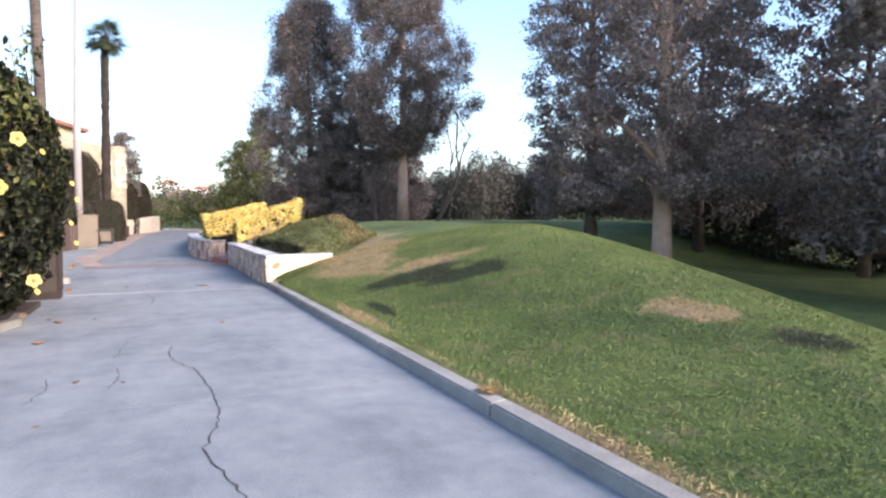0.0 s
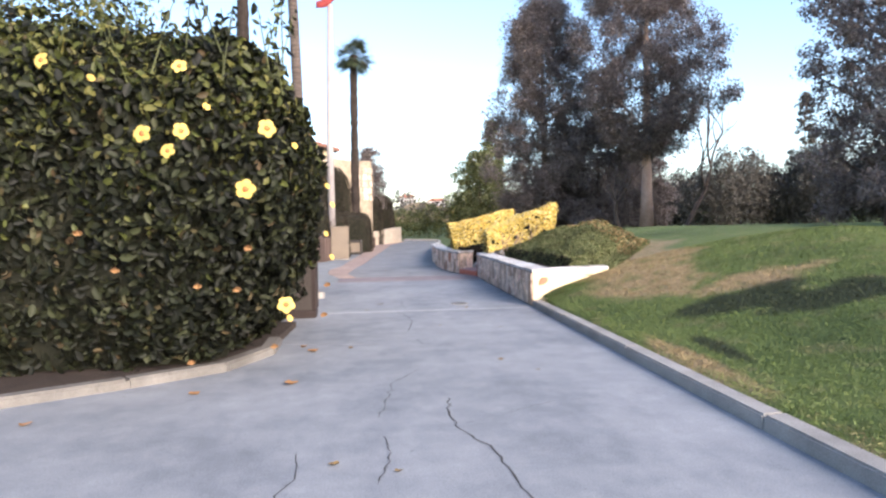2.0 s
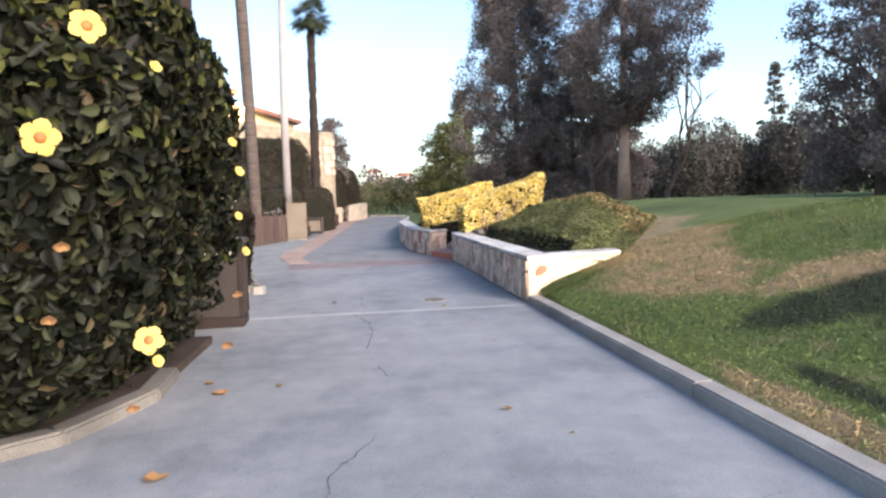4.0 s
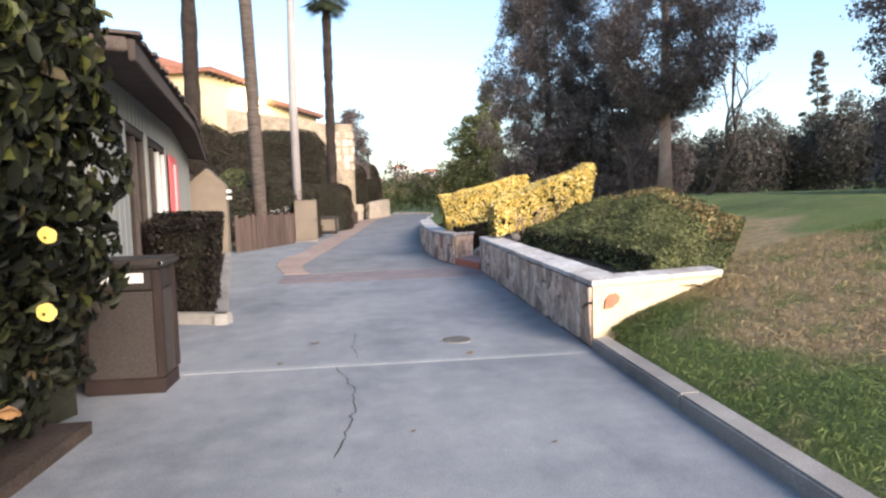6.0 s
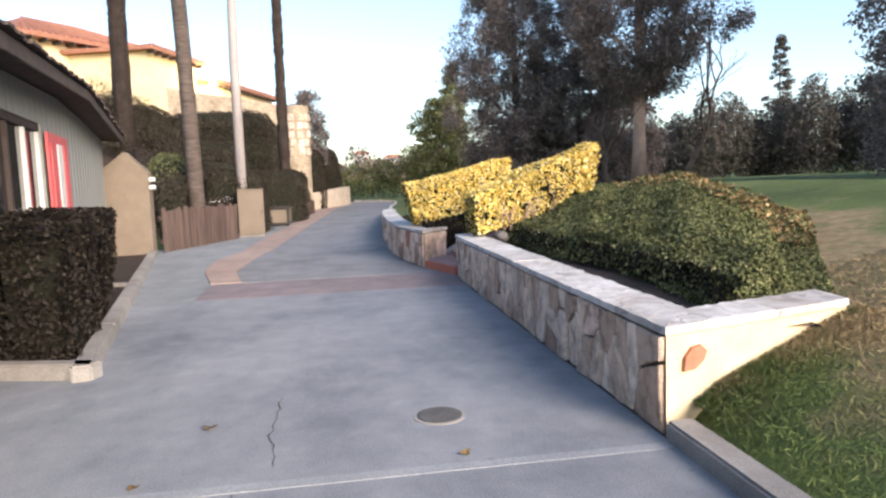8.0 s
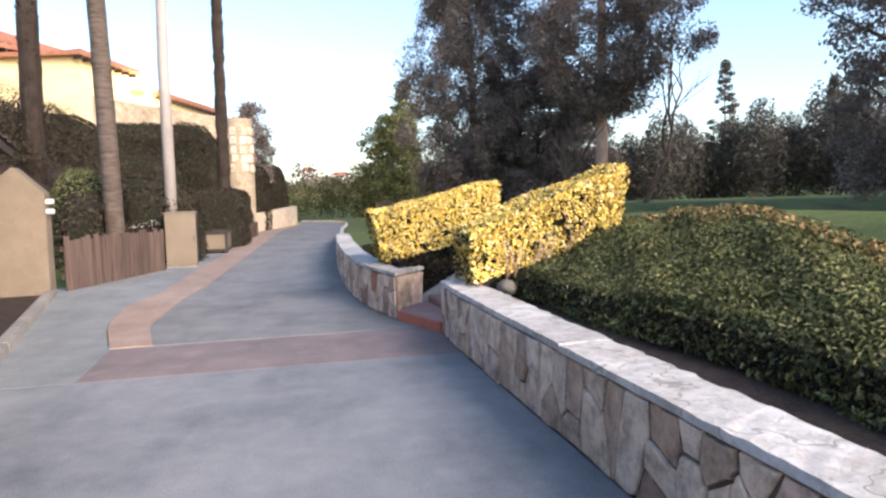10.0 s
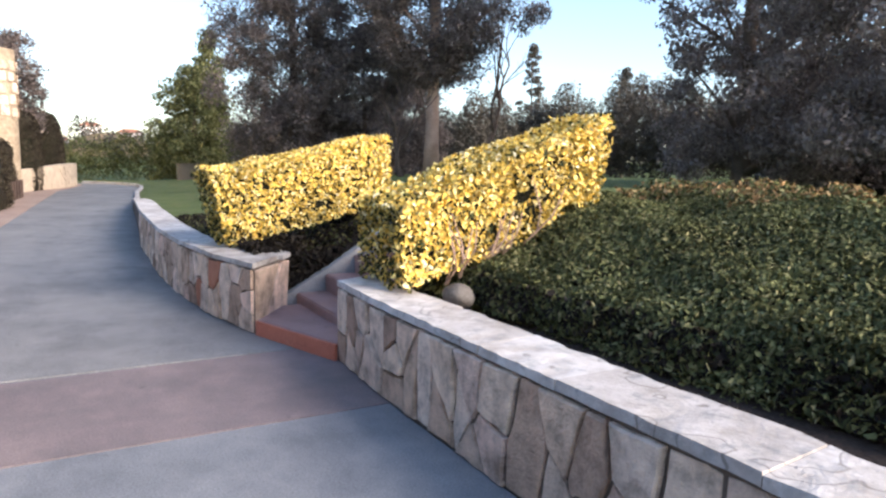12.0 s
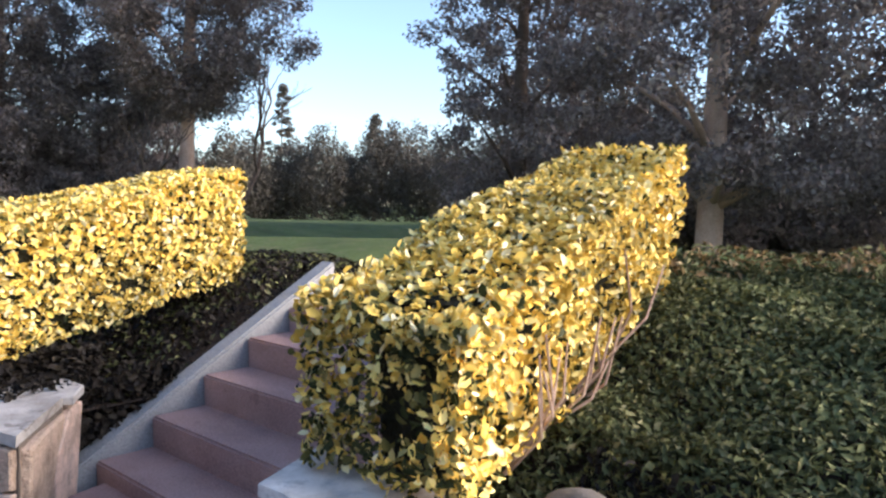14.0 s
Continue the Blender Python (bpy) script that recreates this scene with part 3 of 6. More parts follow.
# ---------------------------------------------------------------- kerb
kerb = thing("kerb", "grey concrete kerb between the driveway and the lawn", "kerb", (3.07, 5, 0), kind="structure")
y = -14.0
random.seed(3)
while y < 11.9:
    n = min(11.96, y + (3.05 if y < -3 else 2.42))
    dz, dx = random.uniform(-0.004, 0.004), random.uniform(-0.004, 0.004)
    part("kerb_stone", hull([(2.985 + dx, y + 0.003, -0.08), (3.145 + dx, y + 0.003, -0.08), (3.145 + dx, n - 0.003, -0.08), (2.985 + dx, n - 0.003, -0.08),
                             (2.993 + dx, y + 0.003, 0.10 + dz), (3.143 + dx, y + 0.003, 0.107 + dz), (3.143 + dx, n - 0.003, 0.107 + dz), (2.993 + dx, n - 0.003, 0.10 + dz)], 0.014), M_KERB, kerb)
    y = n

def clip_cell(poly, p, q, tall):
    """Keep of poly what lies nearer p than q, with heights counted less."""
    mx, my, dx, dy = (p[0] + q[0]) / 2, (p[1] + q[1]) / 2, q[0] - p[0], (q[1] - p[1]) / tall ** 2
    out = []
    for i, a in enumerate(poly):
        b = poly[(i + 1) % len(poly)]
        fa, fb = (a[0] - mx) * dx + (a[1] - my) * dy, (b[0] - mx) * dx + (b[1] - my) * dy
        if fa <= 0:
            out.append(a)
        if fa * fb < 0:
            t = fa / (fa - fb)
            out.append((a[0] + (b[0] - a[0]) * t, a[1] + (b[1] - a[1]) * t))
    return out


def flagstones(parent, length, height, to_world, spacing, seed, red=(), joint=0.004, tall=1.75, mat=None):
    """Irregular flat stones set in mortar over a face of length x height. to_world(u, v, out) gives the place."""
    r = random.Random(seed)
    pts = []
    nu, nv = max(1, round(length / spacing)), max(1, round(height / (spacing * tall)))
    for i in range(nu):
        rows_here = max(1, nv + r.choice((-1, 0, 0, 1)))
        for j in range(rows_here):
            pts.append(((i + 0.5 + r.uniform(-0.45, 0.45)) * length / nu, (j + 0.5 + r.uniform(-0.45, 0.45)) * height / rows_here))
    for k, p in enumerate(pts):
        poly = [(0.004, 0.0), (length - 0.004, 0.0), (length - 0.004, height), (0.004, height)]
        for q in pts:
            if q is not p and abs(q[0] - p[0]) < spacing * 4:
                poly = clip_cell(poly, p, q, tall)
                if len(poly) < 3:
                    break
        if len(poly) < 3:
            continue
        cx, cy = sum(a for a, _ in poly) / len(poly), sum(b for _, b in poly) / len(poly)
        ring = []
        for i, a in enumerate(poly):
            b = poly[(i + 1) % len(poly)]
            ring.append(a)
            L = math.hypot(b[0] - a[0], b[1] - a[1])
            for f in ((0.33, 0.67) if L > 0.12 else (0.5,)):
                ring.append((a[0] + (b[0] - a[0]) * f + r.uniform(-0.035, 0.035) * L, a[1] + (b[1] - a[1]) * f + r.uniform(-0.035, 0.035) * L))
        cut = []
        for a, b in ring:
            d = math.hypot(a - cx, b - cy)
            f = max(0.4, 1 - (joint + r.uniform(0, 0.008)) / max(d, 0.03))
            cut.append((cx + (a - cx) * f, cy + (b - cy) * f))
        # clip the corners a little, as broken stone has them
        outer = []
        n = len(cut)
        for i in range(n):
            a, p0, c = cut[i - 1], cut[i], cut[(i + 1) % n]
            outer.append(((a[0] + 30 * p0[0] + c[0]) / 32, min(height, max(0.0, (a[1] + 30 * p0[1] + c[1]) / 32))))
        proud = r.uniform(0.012, 0.036)
        tilt_u, tilt_v = r.uniform(-0.05, 0.05), r.uniform(-0.05, 0.05)
        bm = bmesh.new()
        rows = []
        for f, o in ((1.0, -0.02), (1.0, proud * 0.65), (0.955, proud)):
            rows.append([bm.verts.new(to_world(cx + (a - cx) * f, cy + (b - cy) * f, o + (0 if o < 0 else (a - cx) * tilt_u + (b - cy) * tilt_v))) for a, b in outer])
        for ra, rb in zip(rows, rows[1:]):
            for i in range(len(ra)):
                bm.faces.new((ra[i], ra[(i + 1) % len(ra)], rb[(i + 1) % len(ra)], rb[i]))
        bm.faces.new(rows[-1])
        part("stone", bm, mat or (M_REDSTONE if k in red else M_STONE), parent)


def strip_wall(outer, inner, z0, z1):
    """A solid wall between two plan lines of equal length."""
    bm = bmesh.new()
    rows = []
    for (a, b), (c, d), top in zip(outer, inner, z1):
        rows.append([bm.verts.new(q) for q in ((a, b, z0), (c, d, z0), (c, d, top), (a, b, top))])
    for r, s in zip(rows, rows[1:]):
        for i in range(4):
            bm.faces.new((r[i], r[(i + 1) % 4], s[(i + 1) % 4], s[i]))
    bm.faces.new(rows[0][::-1])
    bm.faces.new(rows[-1])
    return bm


def cap_stones(parent, outer, inner, z, seed, step=0.62):
    """Thin flagstones laid along the wall's top, with open joints and an uneven lip."""
    r = random.Random(seed)
    d = [0.0]
    for (a, b), (c, e) in zip(outer, outer[1:]):
        d.append(d[-1] + math.hypot(c - a, e - b))
    o, i_ = np.array(outer), np.array(inner)

    def at(line, s):
        return np.array([np.interp(s, d, line[:, 0]), np.interp(s, d, line[:, 1])])

    s, back = 0.0, 0.0
    while s < d[-1] - 0.05:
        e = min(d[-1], s + step * r.uniform(0.7, 1.3))
        if d[-1] - e < 0.25:
            e = d[-1]
        n = 9
        sk = r.uniform(-0.05, 0.05)
        bm = bmesh.new()
        rows = []
        h = r.uniform(-0.003, 0.003)
        for k in range(n + 1):
            f = s + 0.002 + (e - s - 0.004) * k / n
            fo = min(max(f + (back * (n - k) + (sk if e < d[-1] else 0.0) * k) / n, 0), d[-1])
            po, pi = at(o, fo), at(i_, f)
            out = (po - pi) / np.linalg.norm(po - pi)
            po = po + out * (0.028 + r.uniform(-0.004, 0.004))
            pi = pi - out * (0.01 + r.uniform(-0.012, 0.02))
            zz = float(np.interp(f, d, z))
            rows.append([bm.verts.new((*po, zz + h)), bm.verts.new((*(po - out * r.uniform(0.002, 0.012)), zz + 0.042 + h + r.uniform(-0.004, 0.002))), bm.verts.new((*pi, zz + 0.045 + h)), bm.verts.new((*pi, zz + h))])
        for p, q in zip(rows, rows[1:]):
            for k in range(4):
                bm.faces.new((p[k], p[(k + 1) % 4], q[(k + 1) % 4], q[k]))
        bm.faces.new(rows[0][::-1])
        bm.faces.new(rows[-1])
        part("cap_stone", bm, M_CAP, parent)
        s, back = e, sk


WALL_Z = 0.545
wall_r = thing("stone_wall", "low flagstone-faced retaining wall with a pale stone cap", "stone wall", (3.1, 15, 0))
outer = [(3.02, 12.0), (3.02, 14), (3.02, 16), (3.02, 17.6), (3.06, 18.32)]
inner = [(3.34, 12.38), (3.34, 14), (3.34, 16), (3.34, 17.6), (3.36, 18.42)]
part("mortar", strip_wall(outer, inner, -0.05, [WALL_Z] * 5), M_MORTAR, wall_r)
flagstones(wall_r, 6.34, WALL_Z - 0.01, lambda u, v, o: (3.02 - o + max(0, u - 5.6) * 0.055, 12.0 + u, v), 0.215, 5, joint=0.007, tall=1.55)
flagstones(wall_r, 0.30, WALL_Z - 0.01, lambda u, v, o: (3.06 + u, 18.32 + 0.33 * u + o, v), 0.24, 8)
cap_stones(wall_r, outer, inner, [WALL_Z] * 5, 4, 0.8)
# the return across the slope, rendered smooth with one red stone
ret_o, ret_i = [(3.02, 12.0), (3.6, 12.17), (4.40, 12.40)], [(3.34, 12.38), (3.62, 12.46), (4.42, 12.68)]
m = Mat("rendered_cream_wall", 0.85)
_n = m.noise(4.0, 5.0, 0.6)
m.color(m.ramp(_n, [(0.3, (0.58, 0.46, 0.28)), (0.7, (0.76, 0.63, 0.42))])).bump(m.noise(40, 3), 0.3, 0.006)
part("return_wall", strip_wall(ret_o, ret_i, -0.05, [WALL_Z] * 3), m.m, wall_r, "smooth cream rendered end wall")
cap_stones(wall_r, ret_o, ret_i, [WALL_Z] * 3, 6, 0.65)
bm = bmesh.new()
ring = [(3.12, 0.33), (3.13, 0.41), (3.18, 0.46), (3.25, 0.465), (3.29, 0.43), (3.27, 0.375), (3.20, 0.33)]
lo = [bm.verts.new((a, 12.02 + (a - 3.02) * 0.293, b)) for a, b in ring]
hi = [bm.verts.new((a + (3.20 - a) * 0.08, 11.975 + (a - 3.02) * 0.293, b + (0.40 - b) * 0.08)) for a, b in ring]
for i in range(len(ring)):
    bm.faces.new((lo[i], lo[(i + 1) % 7], hi[(i + 1) % 7], hi[i]))
bm.faces.new(hi)
part("stone", bm, M_REDSTONE, wall_r, "single reddish stone")

wall_l = thing("stone_wall", "curving low flagstone wall edging the bend of the drive", "stone wall", (2.6, 23, 0))
yl = [19.32, 19.7, 20.1, 20.6, 21.2, 21.9, 22.6, 24.0, 25.8, 28.0, 30.9, 33.0, 34.8, 37.0]
outer = [(on_line(R_EDGE, v), v) for v in yl]
inner = [(3.02, 19.72), (2.95, 19.95), (2.85, 20.25)] + [(on_line(R_EDGE, v) + 0.32, v + 0.05) for v in yl[3:]]
tops = [0.545] * 9 + [0.50, 0.42, 0.32, 0.22, 0.12]
part("mortar", strip_wall(outer, inner, -0.05, tops), M_MORTAR, wall_l)
dl = [0.0]
for (a, b), (c, e) in zip(outer, outer[1:]):
    dl.append(dl[-1] + math.hypot(c - a, e - b))


def on_left(u, v, o):
    x0, y0 = np.interp(u, dl, [p[0] for p in outer]), np.interp(u, dl, [p[1] for p in outer])
    x1, y1 = np.interp(u + 0.1, dl, [p[0] for p in outer]), np.interp(u + 0.1, dl, [p[1] for p in outer])
    t = Vector((x1 - x0, y1 - y0)) if u + 0.1 < dl[-1] else Vector((0, 1))
    t = t.normalized() if t.length else Vector((0, 1))
    return (x0 - t.y * o, y0 + t.x * o, v)


flagstones(wall_l, dl[8], 0.535, on_left, 0.215, 11, red=(9, 12), joint=0.007, tall=1.5)
flagstones(wall_l, 0.70, 0.535, lambda u, v, o: (2.71 + 0.61 * u + 0.8 * o, 19.32 + 0.79 * u - 0.6 * o, v), 0.32, 14, joint=0.007, tall=1.2)
cap_stones(wall_l, outer, inner, tops, 9, 0.7)

# ---------------------------------------------------------------- steps
stairs = thing("steps", "red concrete garden steps with an orange lowest riser climbing between hedges", "steps", (3.6, 19.1, 0), kind="structure")
slab("tread", [(2.73, 19.30), (3.04, 18.33), (3.36, 18.42), (3.36, 19.80), (3.05, 19.74)], M_STEP, stairs, 0.125, -0.1, 0.012)
part("riser", hull([(2.70, 19.28, -0.02), (3.02, 18.31, -0.02), (3.045, 18.32, -0.02), (2.725, 19.29, -0.02), (2.70, 19.28, 0.118), (3.02, 18.31, 0.118), (3.045, 18.32, 0.118), (2.725, 19.29, 0.118)], 0.006), M_NOSE, stairs, "worn orange painted riser")
FRONT = [(3.24, 0.21), (3.52, 0.37), (3.81, 0.54), (4.09, 0.71), (4.38, 0.86), (4.67, 1.0)]
for k, (fx, fz) in enumerate(FRONT):
    nx = FRONT[k + 1][0] + 0.04 if k < 5 else 5.6
    part("tread", hull([(fx, 18.44, fz - 0.30), (nx, 18.44, fz - 0.30), (nx, 19.86, fz - 0.30), (fx, 19.86, fz - 0.30), (fx - 0.015, 18.44, fz), (nx, 18.44, fz), (nx, 19.86, fz), (fx - 0.015, 19.86, fz)], 0.012), M_STEP, stairs)
for y0, x0 in ((19.865, 3.0), (18.30, 3.16)):
    part("stringer", hull([(x0, y0, -0.05), (4.75, y0, -0.05), (4.75, y0 + 0.13, -0.05), (x0, y0 + 0.13, -0.05), (x0, y0, 0.20 + 0.585 * (x0 - 3.16)), (4.75, y0, 1.13), (4.75, y0 + 0.13, 1.13), (x0, y0 + 0.13, 0.20 + 0.585 * (x0 - 3.16))], 0.012), M_STRING, stairs, "sloping grey concrete edge")

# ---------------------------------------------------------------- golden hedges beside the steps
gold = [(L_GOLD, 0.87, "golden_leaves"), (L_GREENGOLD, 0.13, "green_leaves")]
# drive-facing ends stand in shade; this darker mix puts it into the leaves
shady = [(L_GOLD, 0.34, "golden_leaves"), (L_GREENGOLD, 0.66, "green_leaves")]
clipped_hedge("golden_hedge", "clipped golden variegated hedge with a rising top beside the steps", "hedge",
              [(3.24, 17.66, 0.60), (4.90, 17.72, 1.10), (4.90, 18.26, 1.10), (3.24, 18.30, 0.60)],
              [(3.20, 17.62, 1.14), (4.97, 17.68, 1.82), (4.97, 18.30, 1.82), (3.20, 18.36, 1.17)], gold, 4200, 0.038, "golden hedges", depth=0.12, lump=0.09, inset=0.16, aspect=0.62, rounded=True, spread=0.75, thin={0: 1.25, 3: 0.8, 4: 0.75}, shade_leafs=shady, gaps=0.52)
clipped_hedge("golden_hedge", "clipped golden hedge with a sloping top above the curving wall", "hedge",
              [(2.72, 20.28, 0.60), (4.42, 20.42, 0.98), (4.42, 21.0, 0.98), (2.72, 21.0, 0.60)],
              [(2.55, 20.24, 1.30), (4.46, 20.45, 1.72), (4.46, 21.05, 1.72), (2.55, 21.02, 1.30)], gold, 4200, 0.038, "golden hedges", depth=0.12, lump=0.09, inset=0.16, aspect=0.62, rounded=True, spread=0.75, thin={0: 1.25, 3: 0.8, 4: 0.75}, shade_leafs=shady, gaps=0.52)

stems = random.Random(12)
hedge0 = bpy.data.objects["golden_hedge"]
for k in range(16):
    f = stems.uniform(0.12, 0.75)
    x0, z0 = 3.35 + 1.4 * f, 0.55 + 0.45 * f
    p0 = Vector((x0 + stems.uniform(-0.1, 0.1), 17.75, z0))
    p2 = Vector((x0 + stems.uniform(-0.15, 0.2), 17.60 + stems.uniform(-0.03, 0.04), z0 + stems.uniform(0.25, 0.5)))
    part("stem", tube([p0, (p0 + p2) / 2 + Vector((0.02, -0.06, 0)), p2], [0.009, 0.006, 0.004], 5), M_PINEBARK, hedge0)

# ---------------------------------------------------------------- planted beds
def bed_edge(x, y):
    """How far inside the raised bed's outline a place lies."""
    south = y - 12.50 - np.clip(x - 3.3, 0, 1.05) * 0.28 - np.maximum(0, x - 4.35) * 1.5
    return np.minimum(np.minimum(x - 3.60 - 0.04 * np.sin(2.3 * y) - np.clip((17.0 - y) * 0.06, 0, 0.16), south / np.where(x > 4.35, 1.7, 1.0)), np.minimum(6.15 - x, 18.27 - y))


def bed_z(x, y):
    x, y = np.asarray(x, float), np.asarray(y, float)
    south = (y - 12.42 - np.maximum(0, x - 4.35) * 1.3) / 2.6
    z = 0.50 + 0.52 * smooth01((x - 3.40) / 1.9) * smooth01(south * 0.9 + 0.12)
    return np.maximum(z, np.where(x > 4.4, ground_z(x, y) + 0.04, 0))


def bed_soil_z(x, y):
    out = smooth01(-bed_edge(x, y) / 0.15) * (x > 4.2)
    return np.maximum(bed_z(x, y) - 0.03 - 1.2 * out, ground_z(x, y) - 0.08)


bed = grid_mesh("bed_soil", np.arange(3.30, 6.7, 0.1), np.arange(12.25, 18.35, 0.1), bed_soil_z, M_SOIL)
setting(bed, "dark soil of the raised planted bed", "soil")


def cover(name, label, category, n, fx, fy, hz, size, mats, group="", drop=0.12):
    ob = thing(name, label, category, (float(np.mean(fx)), float(np.mean(fy)), 0.6), group, "stuff")
    x, y = rng.uniform(*fx, n), rng.uniform(*fy, n)
    z = hz(x, y)
    ok = z > -50
    x, y, z = x[ok], y[ok], z[ok]
    p = np.stack([x, y, z - rng.random(len(x)) ** 2 * drop], 1)
    e = 0.05
    nx, ny = -(hz(x + e, y) - z) / e, -(hz(x, y + e) - z) / e
    nv = np.stack([np.clip(nx, -3, 3), np.clip(ny, -3, 3), np.ones(len(x))], 1)
    nv /= np.linalg.norm(nv, axis=1, keepdims=True)
    share, low = rng.random(len(x)), 0.0
    for mat, frac, lname in mats:
        sel = (share >= low) & (share < low + frac)
        low += frac
        leaf_mesh(lname, p[sel], nv[sel], size, mat, ob, 0.75, 0.46)
    return ob


def ivy_z(x, y):
    edge = bed_edge(x, y)
    bumps = 0.05 * np.sin(x * 5.1 + y * 2.3) * np.sin(y * 4.3 - x) + 0.03 * np.sin(x * 11 + 3 * y) * np.sin(9 * y)
    full = bed_z(x, y) + 0.02 + (0.17 + bumps) * smooth01(edge / 0.22)
    g = ground_z(x, y) + 0.03
    skirt = g + (full - g) * smooth01((edge + 0.25) / 0.25)
    return np.where(edge < 0, np.where((edge > -0.25) & (x > 4.3), skirt, -99.0), full)


IVY = "dense dark green clipped groundcover mounding behind the wall"
cover("groundcover", IVY, "groundcover", 190000, (3.4, 6.55), (12.3, 18.3), ivy_z, 0.036, [(L_IVY, 1.0, "leaves")])
# the clipped front edge of the groundcover, dark leaves mixed in for its shaded face
fp, fn = face_points(((3.60, 17.5, 0.54), (3.60, 12.6, 0.54), (3.70, 12.6, 0.72), (3.70, 17.5, 0.72)), 5200)
front = thing("groundcover_edge", "clipped front of the groundcover along the wall, its shade put into darker leaves", "groundcover", (3.45, 15, 0.56), kind="stuff")
fp = fp + lumps(fp, 0.07, 3.0) * (1, 0, 0)
fp[:, 0] += np.clip((17.0 - fp[:, 1]) * 0.06, 0, 0.16)
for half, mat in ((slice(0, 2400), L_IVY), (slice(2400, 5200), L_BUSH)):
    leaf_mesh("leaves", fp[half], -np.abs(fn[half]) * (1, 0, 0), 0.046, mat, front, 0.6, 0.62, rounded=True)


def brown_z(x, y):
    d = np.hypot((x - 5.75) / 0.52, (y - 15.9) / 2.6)
    return np.where(d > 1 + 0.25 * np.sin(5 * y) * np.sin(4 * x), -99.0, np.where(ivy_z(x, y) < -50, -99.0, ivy_z(x, y) + 0.05 + 0.07 * np.clip(1 - d ** 2, 0, 1)))


cover("browned_groundcover", "groundcover crown with browned dry leaves", "groundcover", 15000, (4.7, 6.55), (12.4, 18.1), brown_z, 0.052, [(L_BROWN, 0.52, "dry_leaves"), (L_IVY, 0.48, "leaves")])


def left_bed_soil(x, y):
    up = np.clip(0.18 + 0.57 * (x - 3.16), 0.44, 0.95)
    return up * smooth01((29 - y) / 5) + 0.1 * (1 - smooth01((29 - y) / 5))


def left_bed_z(x, y):
    edge = np.minimum(np.minimum(x - (2.72 + np.maximum(0, y - 24) * 0.08), y - 19.98), np.minimum(5.6 - x, 25.5 - y))
    return np.where((edge < 0), -99.0, left_bed_soil(x, y) + 0.14 * smooth01(edge / 0.25) + 0.03 * np.sin(7 * x + 3 * y) * np.sin(6 * y))


bed2 = grid_mesh("bed_soil", np.arange(2.72, 6.0, 0.15), np.arange(19.93, 26.2, 0.15), lambda x, y: left_bed_soil(x, y), M_SOIL)
setting(bed2, "dark soil bank beside the steps", "soil")
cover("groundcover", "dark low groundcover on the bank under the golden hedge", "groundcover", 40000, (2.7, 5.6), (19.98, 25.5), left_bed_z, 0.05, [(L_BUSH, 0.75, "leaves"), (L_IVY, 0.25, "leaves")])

slab("bank_corner", [(2.88, 19.62), (3.00, 19.73), (3.13, 19.885), (3.13, 20.15), (2.78, 20.15)], M_MORTAR, None, 0.545, -0.05, 0)
setting(bpy.data.objects["bank_corner"], "mortared stone infill behind the wall end", "wall")
slab("cap_stone", [(2.97, 19.76), (3.06, 19.71), (3.18, 19.88), (3.17, 20.13), (2.92, 20.16), (2.93, 19.98)], M_CAP, wall_l, 0.586, 0.547, 0.006)
bank = part("bank_fill", hull([(2.95, 20.0, -0.05), (3.64, 20.0, -0.05), (3.64, 20.5, -0.05), (2.95, 20.5, -0.05), (2.95, 20.0, 0.43), (3.64, 20.0, 0.43), (3.64, 20.5, 0.43), (2.95, 20.5, 0.43)]), M_SOIL)
setting(bank, "dark soil bank under the groundcover", "soil")
tuft = thing("groundcover", "dark trailing groundcover behind the wall end", "groundcover", (3.0, 20.0, 0.5), kind="stuff")
tp, tn = face_points(((2.82, 19.78, 0.52), (3.22, 19.92, 0.50), (3.5, 20.35, 0.66), (2.80, 20.35, 0.62)), 1500)
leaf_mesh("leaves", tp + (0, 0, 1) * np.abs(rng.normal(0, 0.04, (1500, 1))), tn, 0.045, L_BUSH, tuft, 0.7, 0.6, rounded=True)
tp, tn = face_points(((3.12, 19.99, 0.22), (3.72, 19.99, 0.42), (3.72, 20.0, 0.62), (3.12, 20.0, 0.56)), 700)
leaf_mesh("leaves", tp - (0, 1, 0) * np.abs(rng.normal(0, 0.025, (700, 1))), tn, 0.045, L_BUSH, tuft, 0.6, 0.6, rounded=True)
# boulder at the hedge's foot
bm = bmesh.new()
bmesh.ops.create_icosphere(bm, subdivisions=3, radius=1.0)
for v in bm.verts:
    k = 1 + 0.13 * noise.noise(v.co * 1.3)
    v.co = Vector((3.50 + v.co.x * 0.095 * k, 17.42 + v.co.y * 0.12 * k, 0.60 + v.co.z * 0.08 * k))
tagged(part("boulder", bm, M_BOULDER, None, smooth=True), "smooth grey boulder at the foot of the golden hedge", "rock")

# ---------------------------------------------------------------- flowering vine hedge
vine = thing("flowering_hedge", "tall dark glossy hedge with large yellow trumpet flowers", "hedge", (-2.5, 9.0, 0.0))
SEC = [(0.08, 0.75), (0.5, 0.42), (1.1, 0.15), (1.8, 0.0), (2.5, 0.05), (2.9, 0.30), (3.1, 0.75)]
PLAN = [(-5.5, 6.95), (-0.95, 7.0), (-0.35, 7.2), (-0.05, 7.6), (0.0, 8.8), (-0.10, 10.5)]


def vine_ring(out, n=1):
    cx, cy = -2.6, 9.3
    ring = []
    for x, y in PLAN:
        d = Vector((x - cx, y - cy)).normalized()
        ring.append((x - d.x * out, y - d.y * out))
    return ring + [(-0.8, 10.95), (-5.5, 10.95)]


